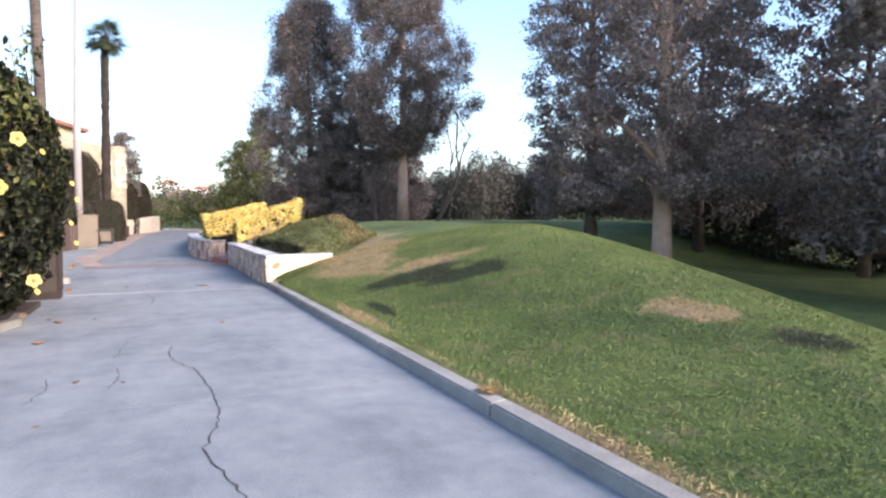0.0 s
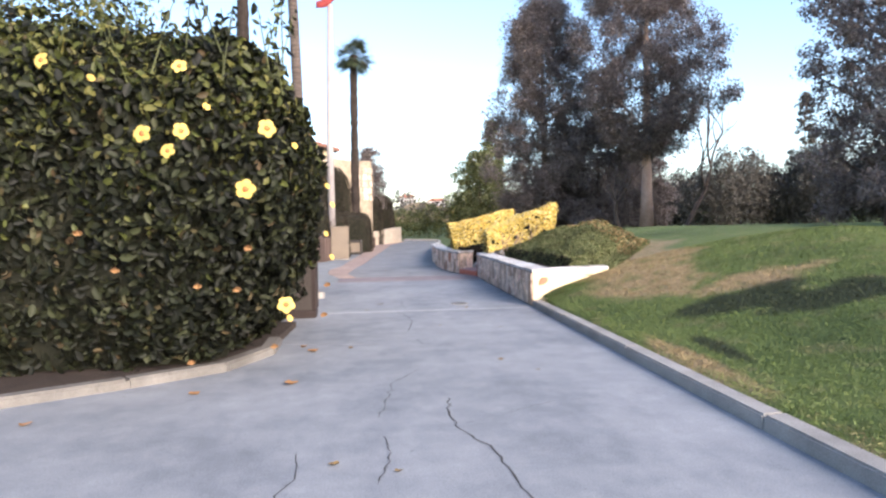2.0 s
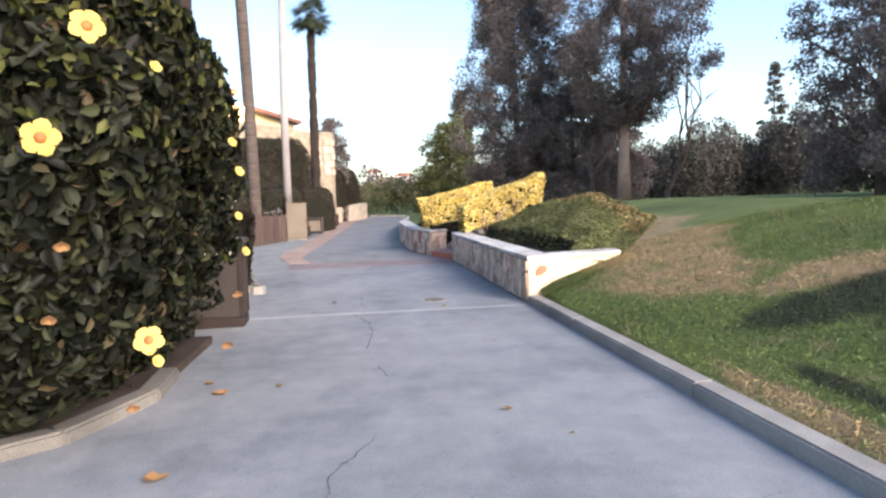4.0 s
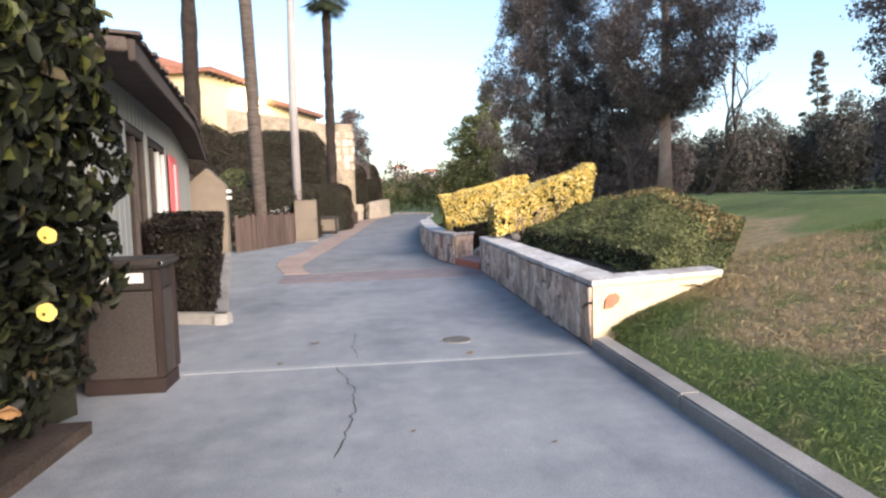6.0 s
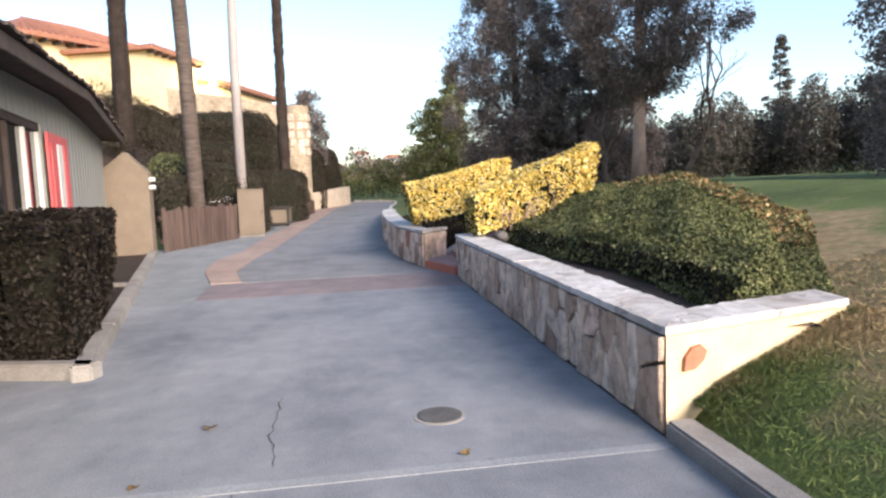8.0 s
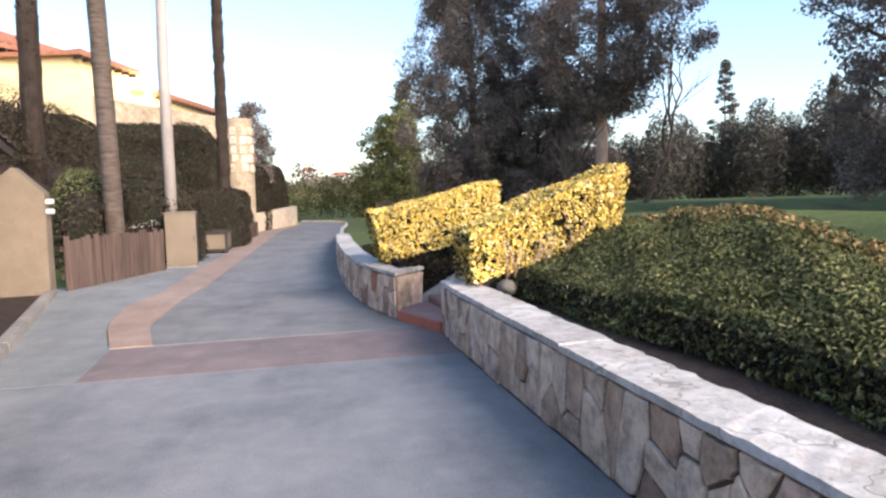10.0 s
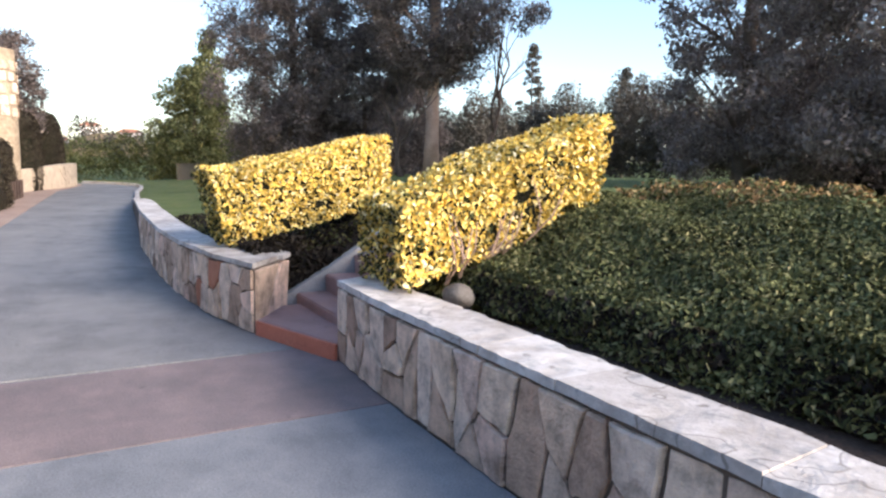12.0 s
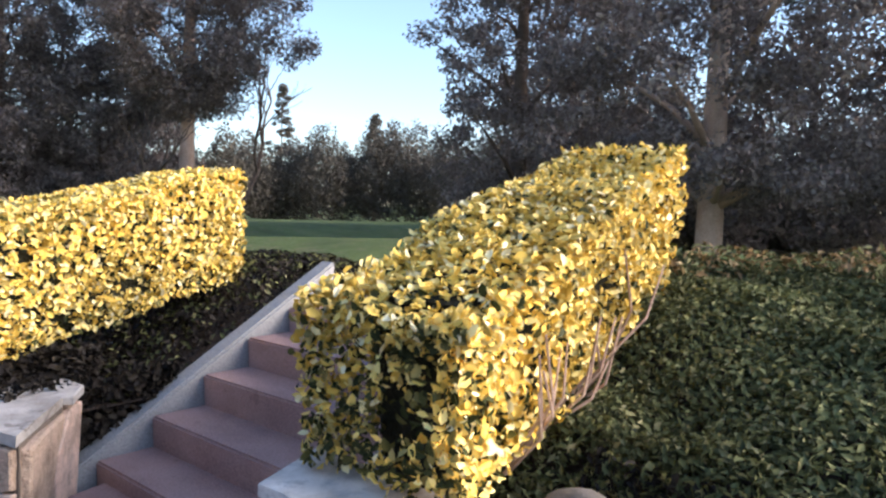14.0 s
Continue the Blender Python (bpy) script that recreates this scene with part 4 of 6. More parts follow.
bm = bmesh.new()
rows = []
for z, off in SEC:
    rows.append([bm.verts.new((x, y, z if z > 0.1 else 0.0)) for x, y in vine_ring(off + 0.38)])
for a, b in zip(rows, rows[1:]):
    for k in range(len(a)):
        bm.faces.new((a[k], a[(k + 1) % len(a)], b[(k + 1) % len(a)], b[k]))
bm.faces.new(rows[-1])
bm.faces.new(rows[0][::-1])
part("shaded_twig_core", bm, M_CORE, vine, "solid core inside the foliage, the shade between twigs put into its colour")
P, N = [], []
for (z0, o0), (z1, o1) in zip(SEC, SEC[1:]):
    a, b = vine_ring(o0 + 0.12), vine_ring(o1 + 0.12)
    for k in range(5):
        f = ((*a[k], z0), (*a[k + 1], z0), (*b[k + 1], z1), (*b[k], z1))
        area = math.dist(a[k], a[k + 1]) * math.hypot(z1 - z0, o1 - o0)
        p, nv = face_points(f, int(area * 1050))
        p = p + nv * (lumps(p, 0.20, 1.3) + lumps(p, 0.14, 3.6) - rng.random((len(p), 1)) ** 1.5 * 0.26)
        P.append(p)
        N.append(nv)
tp, tn = face_points(((-5.3, 7.5, 3.15), (-0.8, 7.7, 3.12), (-0.8, 10.1, 3.1), (-5.3, 10.1, 3.2)), 2600)
P.append(tp + lumps(tp, 0.25, 1.2) * (0, 0, 1))
N.append(tn)
P, N = np.concatenate(P), np.concatenate(N)
# leaves turn brighter with height: light on the hedge top, put into colour
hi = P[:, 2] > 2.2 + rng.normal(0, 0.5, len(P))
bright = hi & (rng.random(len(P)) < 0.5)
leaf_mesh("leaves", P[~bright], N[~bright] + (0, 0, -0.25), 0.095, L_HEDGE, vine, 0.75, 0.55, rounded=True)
leaf_mesh("bright_leaves", P[bright], N[bright], 0.09, L_BRIGHT, vine, 0.65, 0.55, rounded=True, label="yellow-green leaves near the top, the light there put into their colour")

# young shoots standing out of the top
for k in range(46):
    x0 = random.uniform(-3.4, -0.15)
    y0 = random.uniform(7.0, 8.6) + max(0, -1.0 - x0) * 0.1
    h = random.uniform(0.2, 0.62)
    q = Vector((x0, y0, 2.85 + random.uniform(-0.1, 0.2)))
    lean = Vector((random.uniform(-0.35, 0.35), random.uniform(-0.3, 0.2), 1)).normalized()
    tip = q + lean * h
    part("shoot", tube([q - lean * 0.3, q, tip], [0.008, 0.006, 0.003], 5), L_BRIGHT, vine)
    n = int(h / 0.035)
    f = rng.random((n, 1))
    pp = np.array(q) + f * np.array(lean * h) + rng.normal(0, 0.025, (n, 3))
    leaf_mesh("shoot_leaves", pp, rng.normal(0, 1, (n, 3)), 0.085, L_HEDGE if k % 3 else L_BRIGHT, vine, 0.5, 0.45, rounded=True)
# flowers on the hedge
def flower(name, at, facing, r, petal, wilted=False):
    ob = thing(name, "wilted brownish flower hanging in the hedge" if wilted else "open pale yellow trumpet flower", "flower", tuple(at), "flowers in the hedge")
    f = Vector(facing).normalized()
    s = f.orthogonal().normalized()
    u = f.cross(s)
    turn = random.random() * 6.28
    for k in range(5):
        a = turn + k * 2 * math.pi / 5
        bm = bmesh.new()
        rows = []
        for q, w, o in ((0.16, 0.12, 0.0), (0.5, 0.40, 0.10), (0.76, 0.46, 0.13), (1.02, 0.16, 0.0)):
            d = s * math.cos(a) + u * math.sin(a)
            e = -s * math.sin(a) + u * math.cos(a)
            c = Vector(at) + d * r * q * (0.55 if wilted else 1) + f * r * (o + (0.5 * q if wilted else 0))
            rows.append((bm.verts.new(c - e * r * w), bm.verts.new(c - f * r * 0.07), bm.verts.new(c + e * r * w)))
        for A, B in zip(rows, rows[1:]):
            bm.faces.new((A[0], A[1], B[1], B[0]))
            bm.faces.new((A[1], A[2], B[2], B[1]))
        part("petal", bm, petal, ob, smooth=True)
    p = Vector(at)
    if wilted:
        return
    part("throat", tube([p - f * r * 0.9, p - f * r * 0.3, p + f * r * 0.05], [r * 0.12, r * 0.24, r * 0.34], 8), M_THROAT, ob, smooth=True)


random.seed(21)
OPEN = [(-1.21, 6.80, 2.08), (-1.03, 6.82, 1.95), (-0.46, 6.86, 1.65), (-0.31, 7.04, 2.15), (-0.92, 6.80, 2.10), (-0.25, 7.45, 0.66), (-1.9, 6.75, 2.62), (-0.95, 6.92, 2.62)]
for q in OPEN:
    flower("flower", q, (0.25 + random.uniform(-0.7, 0.7), -1, random.uniform(-0.35, 0.45)), random.uniform(0.058, 0.078), L_PETAL)
for q in [(-0.16, 7.5, 2.05), (0.10, 8.35, 1.55), (0.05, 8.8, 1.0), (0.04, 8.5, 1.75), (-0.25, 7.55, 0.52), (-0.02, 9.0, 1.25), (-2.3, 6.8, 2.55), (-0.75, 6.85, 2.28), (-1.6, 6.85, 2.5)]:
    flower("flower", q, (0.7, -0.7, 0.4), 0.055, L_PETAL, True)
for q in [(-0.38, 7.55, 0.30), (-1.05, 7.35, 0.22), (-0.62, 7.2, 0.85), (-0.9, 7.05, 0.9), (-1.75, 6.9, 1.35), (0.02, 8.1, 0.5), (0.02, 8.6, 0.75), (-1.5, 6.95, 1.05), (-0.5, 7.1, 1.2)]:
    flower("flower", q, (0.2, -0.6, -0.8), 0.06, L_WILT, True)

# kerb and soil of the hedge's bed
def kerb_run(name, pts, w, h, mat, label, category, zb=-0.05, step=1.4):
    ob = thing(name, label, category, (*pts[0], 0), kind="structure")
    for (x0, y0), (x1, y1) in zip(pts, pts[1:]):
        L = math.hypot(x1 - x0, y1 - y0)
        n = max(1, round(L / step))
        for i in range(n):
            d = Vector((x1 - x0, y1 - y0)) / L
            nv = Vector((-d.y, d.x)) * w
            p, q = Vector((x0, y0)) + d * (L * i / n - 0.004), Vector((x0, y0)) + d * (L * (i + 1) / n + 0.004 - 0.012)
            c = [p, q, q + nv, p + nv]
            part("kerb_stone", hull([(v.x, v.y, zb) for v in c] + [(v.x, v.y, h) for v in c], 0.018), mat, ob)
    return ob


kerb_run("bed_kerb", [(-6.2, 5.3), (-2.35, 6.78), (-1.55, 7.30), (-0.85, 7.86), (-0.54, 8.65), (-0.56, 9.3)], 0.16, 0.085, M_SHADEKERB, "concrete kerb along the flowering hedge, the hedge's shade put into its darker colour", "kerb")
slab("bed_floor", [(-6.2, 5.5), (-2.4, 6.95), (-1.6, 7.45), (-0.95, 8.0), (-0.62, 8.7), (-0.55, 10.55), (-6.2, 10.6)], M_SOIL, None, 0.075, -0.05, 0)
setting(bpy.data.objects["bed_floor"], "dark soil under the flowering hedge", "soil")
kerb_run("bend_kerb", [(2.6, 56.0), (4.2, 54.5), (4.85, 52.5), (4.9, 50), (4.6, 47), (4.07, 43.4), (3.66, 39), (3.42, 36.9)], 0.16, 0.12, M_CAP, "pale concrete kerb round the far bend", "kerb", step=1.5)
# yellow-topped shrub behind the hedge
ob = thing("shrub", "tall shrub with a yellowish top behind the flowering hedge", "shrub", (-4.2, 9.8, 0.05))
part("stem", tube([(-4.2, 9.8, 0.0), (-4.1, 9.8, 2.2), (-4.2, 9.9, 3.9)], [0.09, 0.07, 0.03], 8), M_BARK, ob)
c = rng.normal(0, 1, (15000, 3))
c /= np.linalg.norm(c, axis=1, keepdims=True)
c = c * rng.uniform(0.75, 1.02, (15000, 1))
p = c * (2.1, 1.4, 1.75) + (-4.0, 9.8, 3.25)
p += c * lumps(p, 0.35, 1.1)
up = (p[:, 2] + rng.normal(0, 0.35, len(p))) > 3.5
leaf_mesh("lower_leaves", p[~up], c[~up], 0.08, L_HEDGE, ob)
leaf_mesh("upper_leaves", p[up], c[up], 0.08, L_BRIGHT, ob, label="yellowish upper foliage")

# ---------------------------------------------------------------- trees
def tree(name, label, x, y, h, crown, clear, bark, leaf, trunk_r, clumps=160, per=55, size=0.34, blob=0.75, lean=(0, 0), seed=0, limbs=14, group="", base=None, squash=0.7, low=1.1):
    """crown: (share of crown height, radius) pairs from its foot to its top."""
    r = np.random.default_rng(seed + 100)
    random.seed(seed)
    z0 = float(ground_z(x, y)) - 0.1 if base is None else base
    ob = thing(name, label, "tree", (x, y, z0), group)
    n = 9
    spine = []
    for i in range(n):
        f = i / (n - 1)
        spine.append(Vector((x + lean[0] * f + 0.12 * math.sin(seed + 3 * f) * f, y + lean[1] * f + 0.12 * math.cos(seed * 2 + 3 * f) * f, z0 + h * 0.93 * f)))
    bm = tube(spine, [trunk_r * (1.25 if i == 0 else 1) * (1 - 0.93 * i / (n - 1)) + 0.02 for i in range(n)], 12, rough=0.10)
    part("trunk", bm, bark, ob, smooth=True)
    zc = z0 + clear
    us, rs = [c[0] for c in crown], [c[1] for c in crown]
    C = []
    for _ in range(clumps):
        u = r.random() ** low
        a = r.random() * 2 * math.pi
        q = np.interp(u, us, rs) * math.sqrt(r.uniform(0.10, 1.0)) * (1 + 0.14 * math.sin(3 * a + 9 * u + seed) + 0.55 * noise.noise(Vector((2.2 * math.cos(a) + seed, 2.2 * math.sin(a), u * 6))))
        f = (clear + u * (h - clear)) / h
        C.append((x + lean[0] * f + q * math.cos(a), y + lean[1] * f + q * math.sin(a), zc + u * (h - clear)))
    C = np.array(C)
    for i in r.choice(len(C), min(limbs, len(C)), replace=False):
        tip = Vector(C[i])
        zt = max(zc * 0.92 + z0 * 0.08, tip.z - math.hypot(tip.x - x, tip.y - y) * 0.7 - 0.5)
        f = float(np.clip((zt - z0) / (h * 0.93), 0, 1))
        s = Vector((x + lean[0] * f, y + lean[1] * f, zt))
        m1, m2 = s.lerp(tip, 0.35) + Vector((0, 0, 0.25)), s.lerp(tip, 0.7) + Vector((0.15, 0.1, 0.1))
        w = trunk_r * (1 - 0.6 * f)
        part("limb", tube([s, m1, m2, tip], [w * 0.34 + 0.015, w * 0.24 + 0.012, w * 0.14 + 0.01, 0.01], 6), bark, ob, smooth=True)
    k = np.repeat(np.arange(len(C)), per)
    off = r.normal(0, 1, (len(k), 3))
    off /= np.linalg.norm(off, axis=1, keepdims=True) + 1e-9
    off *= ((blob * r.uniform(0.55, 1.3, len(C)))[k] * r.random(len(k)) ** 0.45)[:, None]
    off[:, 2] *= squash
    leaf_mesh("crown", C[k] + off, off / (np.linalg.norm(off, axis=1, keepdims=True) + 1e-9) + (0, 0, 0.3), size, leaf, ob, 0.8, 0.5)
    return ob


tree("pine_tree", "tall dusky pine with a bare pinkish trunk on the lawn", 18.4, 45.0, 22, [(0.0, 1.0), (0.08, 2.6), (0.18, 4.0), (0.45, 4.4), (0.7, 3.7), (0.9, 2.2), (1.0, 0.5)], 4.9, M_PINEBARK, L_TREE, 0.36, 640, 190, 0.17, 0.85, seed=1, squash=0.95)
tree("tall_tree", "tall rounded dark grey-green tree behind the lawn", 13.4, 52.5, 17.2, [(0.0, 3.0), (0.2, 3.9), (0.6, 3.5), (0.88, 2.6), (1.0, 1.0)], 0.9, M_BARK, L_TREE, 0.32, 640, 180, 0.17, 0.8, seed=2, squash=1.1)
tree("dark_tree", "low dense dark tree filling in behind the pine", 17.0, 50.5, 8.5, [(0.0, 2.6), (0.3, 3.4), (0.7, 2.8), (1.0, 1.0)], 0.3, M_BARK, L_TREE, 0.2, 260, 110, 0.20, 0.8, seed=71, limbs=5)
tree("dark_tree", "low dense dark tree beyond the bare branches", 21.5, 55.0, 7.0, [(0.0, 2.6), (0.3, 3.2), (0.7, 2.6), (1.0, 1.0)], 0.3, M_BARK, L_TREE, 0.2, 220, 110, 0.20, 0.8, seed=72, limbs=5)
tree("broad_tree", "large dark spreading tree with a thick leaning trunk", 25.0, 31.4, 22, [(0.0, 3.2), (0.1, 3.9), (0.5, 4.0), (0.8, 3.4), (1.0, 1.2)], 3.0, M_BARK, L_TREE, 0.40, 400, 150, 0.18, 0.85, seed=3, limbs=26)
tree("broad_tree", "large dark tree with a thick pale-footed trunk below the mound", 22.8, 23.1, 23, [(0.0, 4.2), (0.12, 5.0), (0.5, 5.4), (0.8, 4.6), (1.0, 1.5)], 4.3, M_PINEBARK, L_TREE, 0.44, 430, 150, 0.18, 0.9, seed=4, limbs=26, low=1.45)
tree("willow_tree", "soft olive-green drooping tree at the end of the drive", 11.1, 71, 8.6, [(0.0, 3.2), (0.4, 3.2), (0.8, 2.2), (1.0, 0.8)], 0.2, M_BARK, L_TREEGREEN, 0.25, 300, 70, 0.26, 0.8, seed=5, limbs=4)
tree("poplar_tree", "slim grey-green poplar behind the willow", 14.0, 80, 13.5, [(0.0, 1.5), (0.4, 1.8), (0.8, 1.0), (1.0, 0.3)], 0.6, M_BARK, L_TREEGREEN, 0.2, 200, 60, 0.30, 0.7, seed=6, limbs=4)
BIG = [(33, 15, 20, 5.0), (37, 23, 21, 5.2), (31, 5.5, 19, 5.0), (43, 13, 22, 5.5), (35, 33, 19, 4.8), (27, 14, 18, 4.2), (29.5, -3, 19, 5)]
for i, (x, y, h, w) in enumerate(BIG):
    tree("dark_tree", "dense dark tree in the grove below the mound", x, y, h, [(0.0, w * 0.75), (0.15, w), (0.6, w * 0.95), (0.85, w * 0.6), (1.0, 0.6)], 2.2, M_BARK, L_TREE, 0.3, 210, 80, 0.34, 1.05, seed=20 + i, limbs=8, group="grove trees")

# slim conifer spires and the bare tree
for i, (x, y, h) in enumerate([(67, 101, 20.5), (78, 92, 17)]):
    tree("conifer", "slim dark conifer rising over the treeline", x, y, h, [(0.0, 2.4), (0.5, 2.0), (0.75, 1.3), (0.9, 0.9), (1.0, 0.15)], 1.0, M_BARK, L_FAR, 0.2, 140, 60, 0.34, 0.6, seed=40 + i, limbs=4)


def bare_tree(x, y, h, seed, lean):
    r = random.Random(seed)
    ob = thing("bare_tree", "leafless tree with fine spreading branches beside the pine", "tree", (x, y, float(ground_z(x, y))))
    segs = [bmesh.new() for _ in range(4)]

    def grow(p, d, length, rad, depth):
        pts, q = [p], p
        for _ in range(3):
            d = (d + Vector((r.uniform(-0.25, 0.25), r.uniform(-0.25, 0.25), r.uniform(-0.05, 0.2)))).normalized()
            q = q + d * length / 3
            pts.append(q)
        tube(pts, [rad, rad * 0.85, rad * 0.7, rad * 0.55], 5, segs[min(depth, 3)])
        if depth < 4:
            for _ in range(3 if depth < 3 else 2):
                a = Vector((r.uniform(-1, 1), r.uniform(-1, 1), r.uniform(0.0, 0.9))).normalized()
                grow(pts[r.choice((2, 3, 3))], (d * 0.75 + a * 0.8).normalized(), length * r.uniform(0.6, 0.8), rad * 0.55, depth + 1)

    grow(Vector((x, y, float(ground_z(x, y)) - 0.1)), Vector((lean, 0, 1)).normalized(), h * 0.34, 0.17, 0)
    for bm, nm in zip(segs, ("trunk", "limb", "branch", "twig")):
        tagged(part(nm, bm, M_BARK, ob), kind="stuff" if nm != "trunk" else "")


tree("dark_tree", "small dark tree behind the rounded wall end", 0.0, 48.6, 6.6, [(0.0, 0.8), (0.4, 1.3), (0.8, 0.9), (1.0, 0.3)], 2.6, M_BARK, L_TREE, 0.12, 130, 80, 0.14, 0.5, seed=81, limbs=5)

bare_tree(21.6, 46.0, 14.0, 5, 0.6)
bare_tree(16.2, 44.0, 5.5, 9, -0.4)

# ---------------------------------------------------------------- far woods
def wood(name, label, spots, per, size, mat):
    ob = thing(name, label, "woods", (0, 60, 0), kind="stuff")
    P, N = [], []
    for x, y, w, h in spots:
        z0 = float(ground_z(x, y))
        n = int(per * (0.5 + 0.5 * w * h / 50))
        o = rng.normal(0, 1, (n, 3))
        o /= np.linalg.norm(o, axis=1, keepdims=True)
        pt = rng.random()
        p = o * rng.uniform(0.45, 1.0, (n, 1)) * (w, w, h * 0.55)
        taper = 1 - np.clip(p[:, 2:3] / (h * 0.55), 0, 1) * (0.2 + 0.3 * pt)
        p[:, :2] *= taper
        p = p + o * lumps(p + (x, y, 0), 0.9, 0.7)
        p += (x, y, z0 + h * 0.48)
        P.append(p)
        N.append(o)
    leaf_mesh("foliage", np.concatenate(P), np.concatenate(N), size, mat, ob, 0.8, 0.6)
    return ob


r5 = np.random.default_rng(5)
spots = []
for b in np.arange(15, 60, 1.9):
    for ring in range(2):
        d = 78 + ring * 12 + r5.uniform(-4, 4)
        h = r5.uniform(6.0, 9.5) + (1.5 if b > 34 else 0) + ring * 1.5
        spots.append((2 + d * math.sin(radians(b)), 10 + d * math.cos(radians(b)), r5.uniform(2.2, 3.6), h))
wood("treeline", "hazy dark mixed trees closing the far side of the lawn", spots, 5200, 0.31, L_FAR)
spots = []
for b in np.arange(52, 118, 2.4):
    for d in (44, 54, 66):
        spots.append((2 + d * math.sin(radians(b)), 10 + d * math.cos(radians(b)), r5.uniform(2.6, 3.8), r5.uniform(4.5, 8.0) + (d - 44) * 0.35))
wood("thicket", "dark thicket under the grove on the low ground", spots, 3000, 0.34, L_FAR)
spots = []
for b in np.arange(-9, 16, 1.6):
    d = 66 + r5.uniform(-3, 3)
    spots.append((2 + d * math.sin(radians(b)), 10 + d * math.cos(radians(b)), r5.uniform(1.8, 2.8), r5.uniform(3.0, 4.6)))
wood("shrub_belt", "dark green shrubs closing the end of the drive", spots, 3200, 0.2, L_TREEGREEN)
spots = []
for b in np.arange(-24, 16, 1.1):
    d = 170 + r5.uniform(-25, 60)
    spots.append((2 + d * math.sin(radians(b)), 10 + d * math.cos(radians(b)), r5.uniform(2.5, 5.0), r5.uniform(5, 10)))
wood("hill_trees", "small far trees along the hill crest", spots, 420, 0.8, L_FAR)

# ---------------------------------------------------------------- grass blades on the near slope
gx, gy = rng.uniform(3.17, 9.5, 230000), rng.uniform(-2.5, 13.5, 230000)
keep = ~((bed_edge(gx, gy) > -0.1) | ((gy > 11.95 + (gx - 3.02) * 0.29) & (gx < 4.45)))
keep &= rng.random(len(gx)) < np.clip(1.35 - (gx - 3.17) * 0.13, 0.2, 1)
gx, gy = gx[keep], gy[keep]
gp = np.stack([gx, gy, ground_z(gx, gy) - 0.012], 1)
grass = thing("grass", "short uneven green grass with dry straw patches on the slope", "grass", (5, 6, 0.3), kind="stuff")
leaf_mesh("blades", gp, np.repeat(np.array([[0.0, 0.0, 0.25]]), len(gp), 0), 0.043, M_BLADE, grass, 0.8, 0.13, 0.05)

# ---------------------------------------------------------------- garage by the drive
GA = Vector((-1.35, 13.96))
GD = (Vector((-2.63, 20.4)) - GA).normalized()
GN = Vector((-GD.y, GD.x))
def gpt(s, o, z):
    """s along the wall from the point at y 13.5, o inward from its face."""
    q = GA + GD * (s - 0.47) + GN * o
    return (q.x, q.y, z)


def gblock(s0, s1, o0, o1, z0, z1, bevel=0.006, z1b=None):
    return hull([gpt(s0, o0, z0), gpt(s1, o0, z0), gpt(s1, o1, z0), gpt(s0, o1, z0), gpt(s0, o0, z1), gpt(s1, o0, z1), gpt(s1, o1, z1 if z1b is None else z1b), gpt(s0, o1, z1 if z1b is None else z1b)], bevel)


garage = thing("garage", "low pale grey board-sided building with dark roof edge and glazed doors", "building", gpt(2, 2, 0))
S0, S1 = -1.75, 10.05
OPENINGS = [(0.0, 1.6), (1.85, 4.15)]
edges = [S0] + [v for o in OPENINGS for v in o] + [S1]
for a, b in zip(edges[::2], edges[1::2]):
    part("wall_panel", gblock(a, b, 0, 0.16, 0, 2.48), M_SIDING, garage)
for a, b in OPENINGS:
    part("wall_panel", gblock(a, b, 0, 0.16, 2.2, 2.48), M_SIDING, garage)
part("end_wall", gblock(S1 - 0.16, S1, 0.16, 6.0, 0, 2.48), M_SIDING, garage)
part("end_wall", gblock(S0, S0 + 0.16, 0.16, 6.0, 0, 2.48), M_SIDING, garage)
part("back_wall", gblock(S0, S1, 5.9, 6.06, 0, 2.48), M_SIDING, garage)
s = S0 + 0.15
while s < S1 - 0.05:
    inside = any(a - 0.05 < s < b + 0.02 for a, b in OPENINGS)
    part("batten", gblock(s, s + 0.022, -0.005, 0.004, 2.22 if inside else 0.0, 2.47, 0.003), M_SIDING, garage)
    s += 0.30
part("floor_slab", gblock(S0, S1, 0.17, 5.88, -0.05, 0.02, 0), M_APRON, garage)
E0 = -0.35
EAVE = [(S0 - 0.5, 2.41), (5.4, 2.68), (S1 + 0.1, 2.36)]
bm = bmesh.new()
rows = [[bm.verts.new(gpt(a, o, z)) for a, z in ((S0 + 0.1, 2.482), (S1 - 0.5, 2.482), (5.4, 2.66))] for o in (0.01, 0.15)]
bm.faces.new(rows[0])
bm.faces.new(rows[1][::-1])
for i in range(3):
    bm.faces.new((rows[0][i], rows[0][(i + 1) % 3], rows[1][(i + 1) % 3], rows[1][i]))
part("gable", bm, M_SIDING, garage)
shr = random.Random(17)
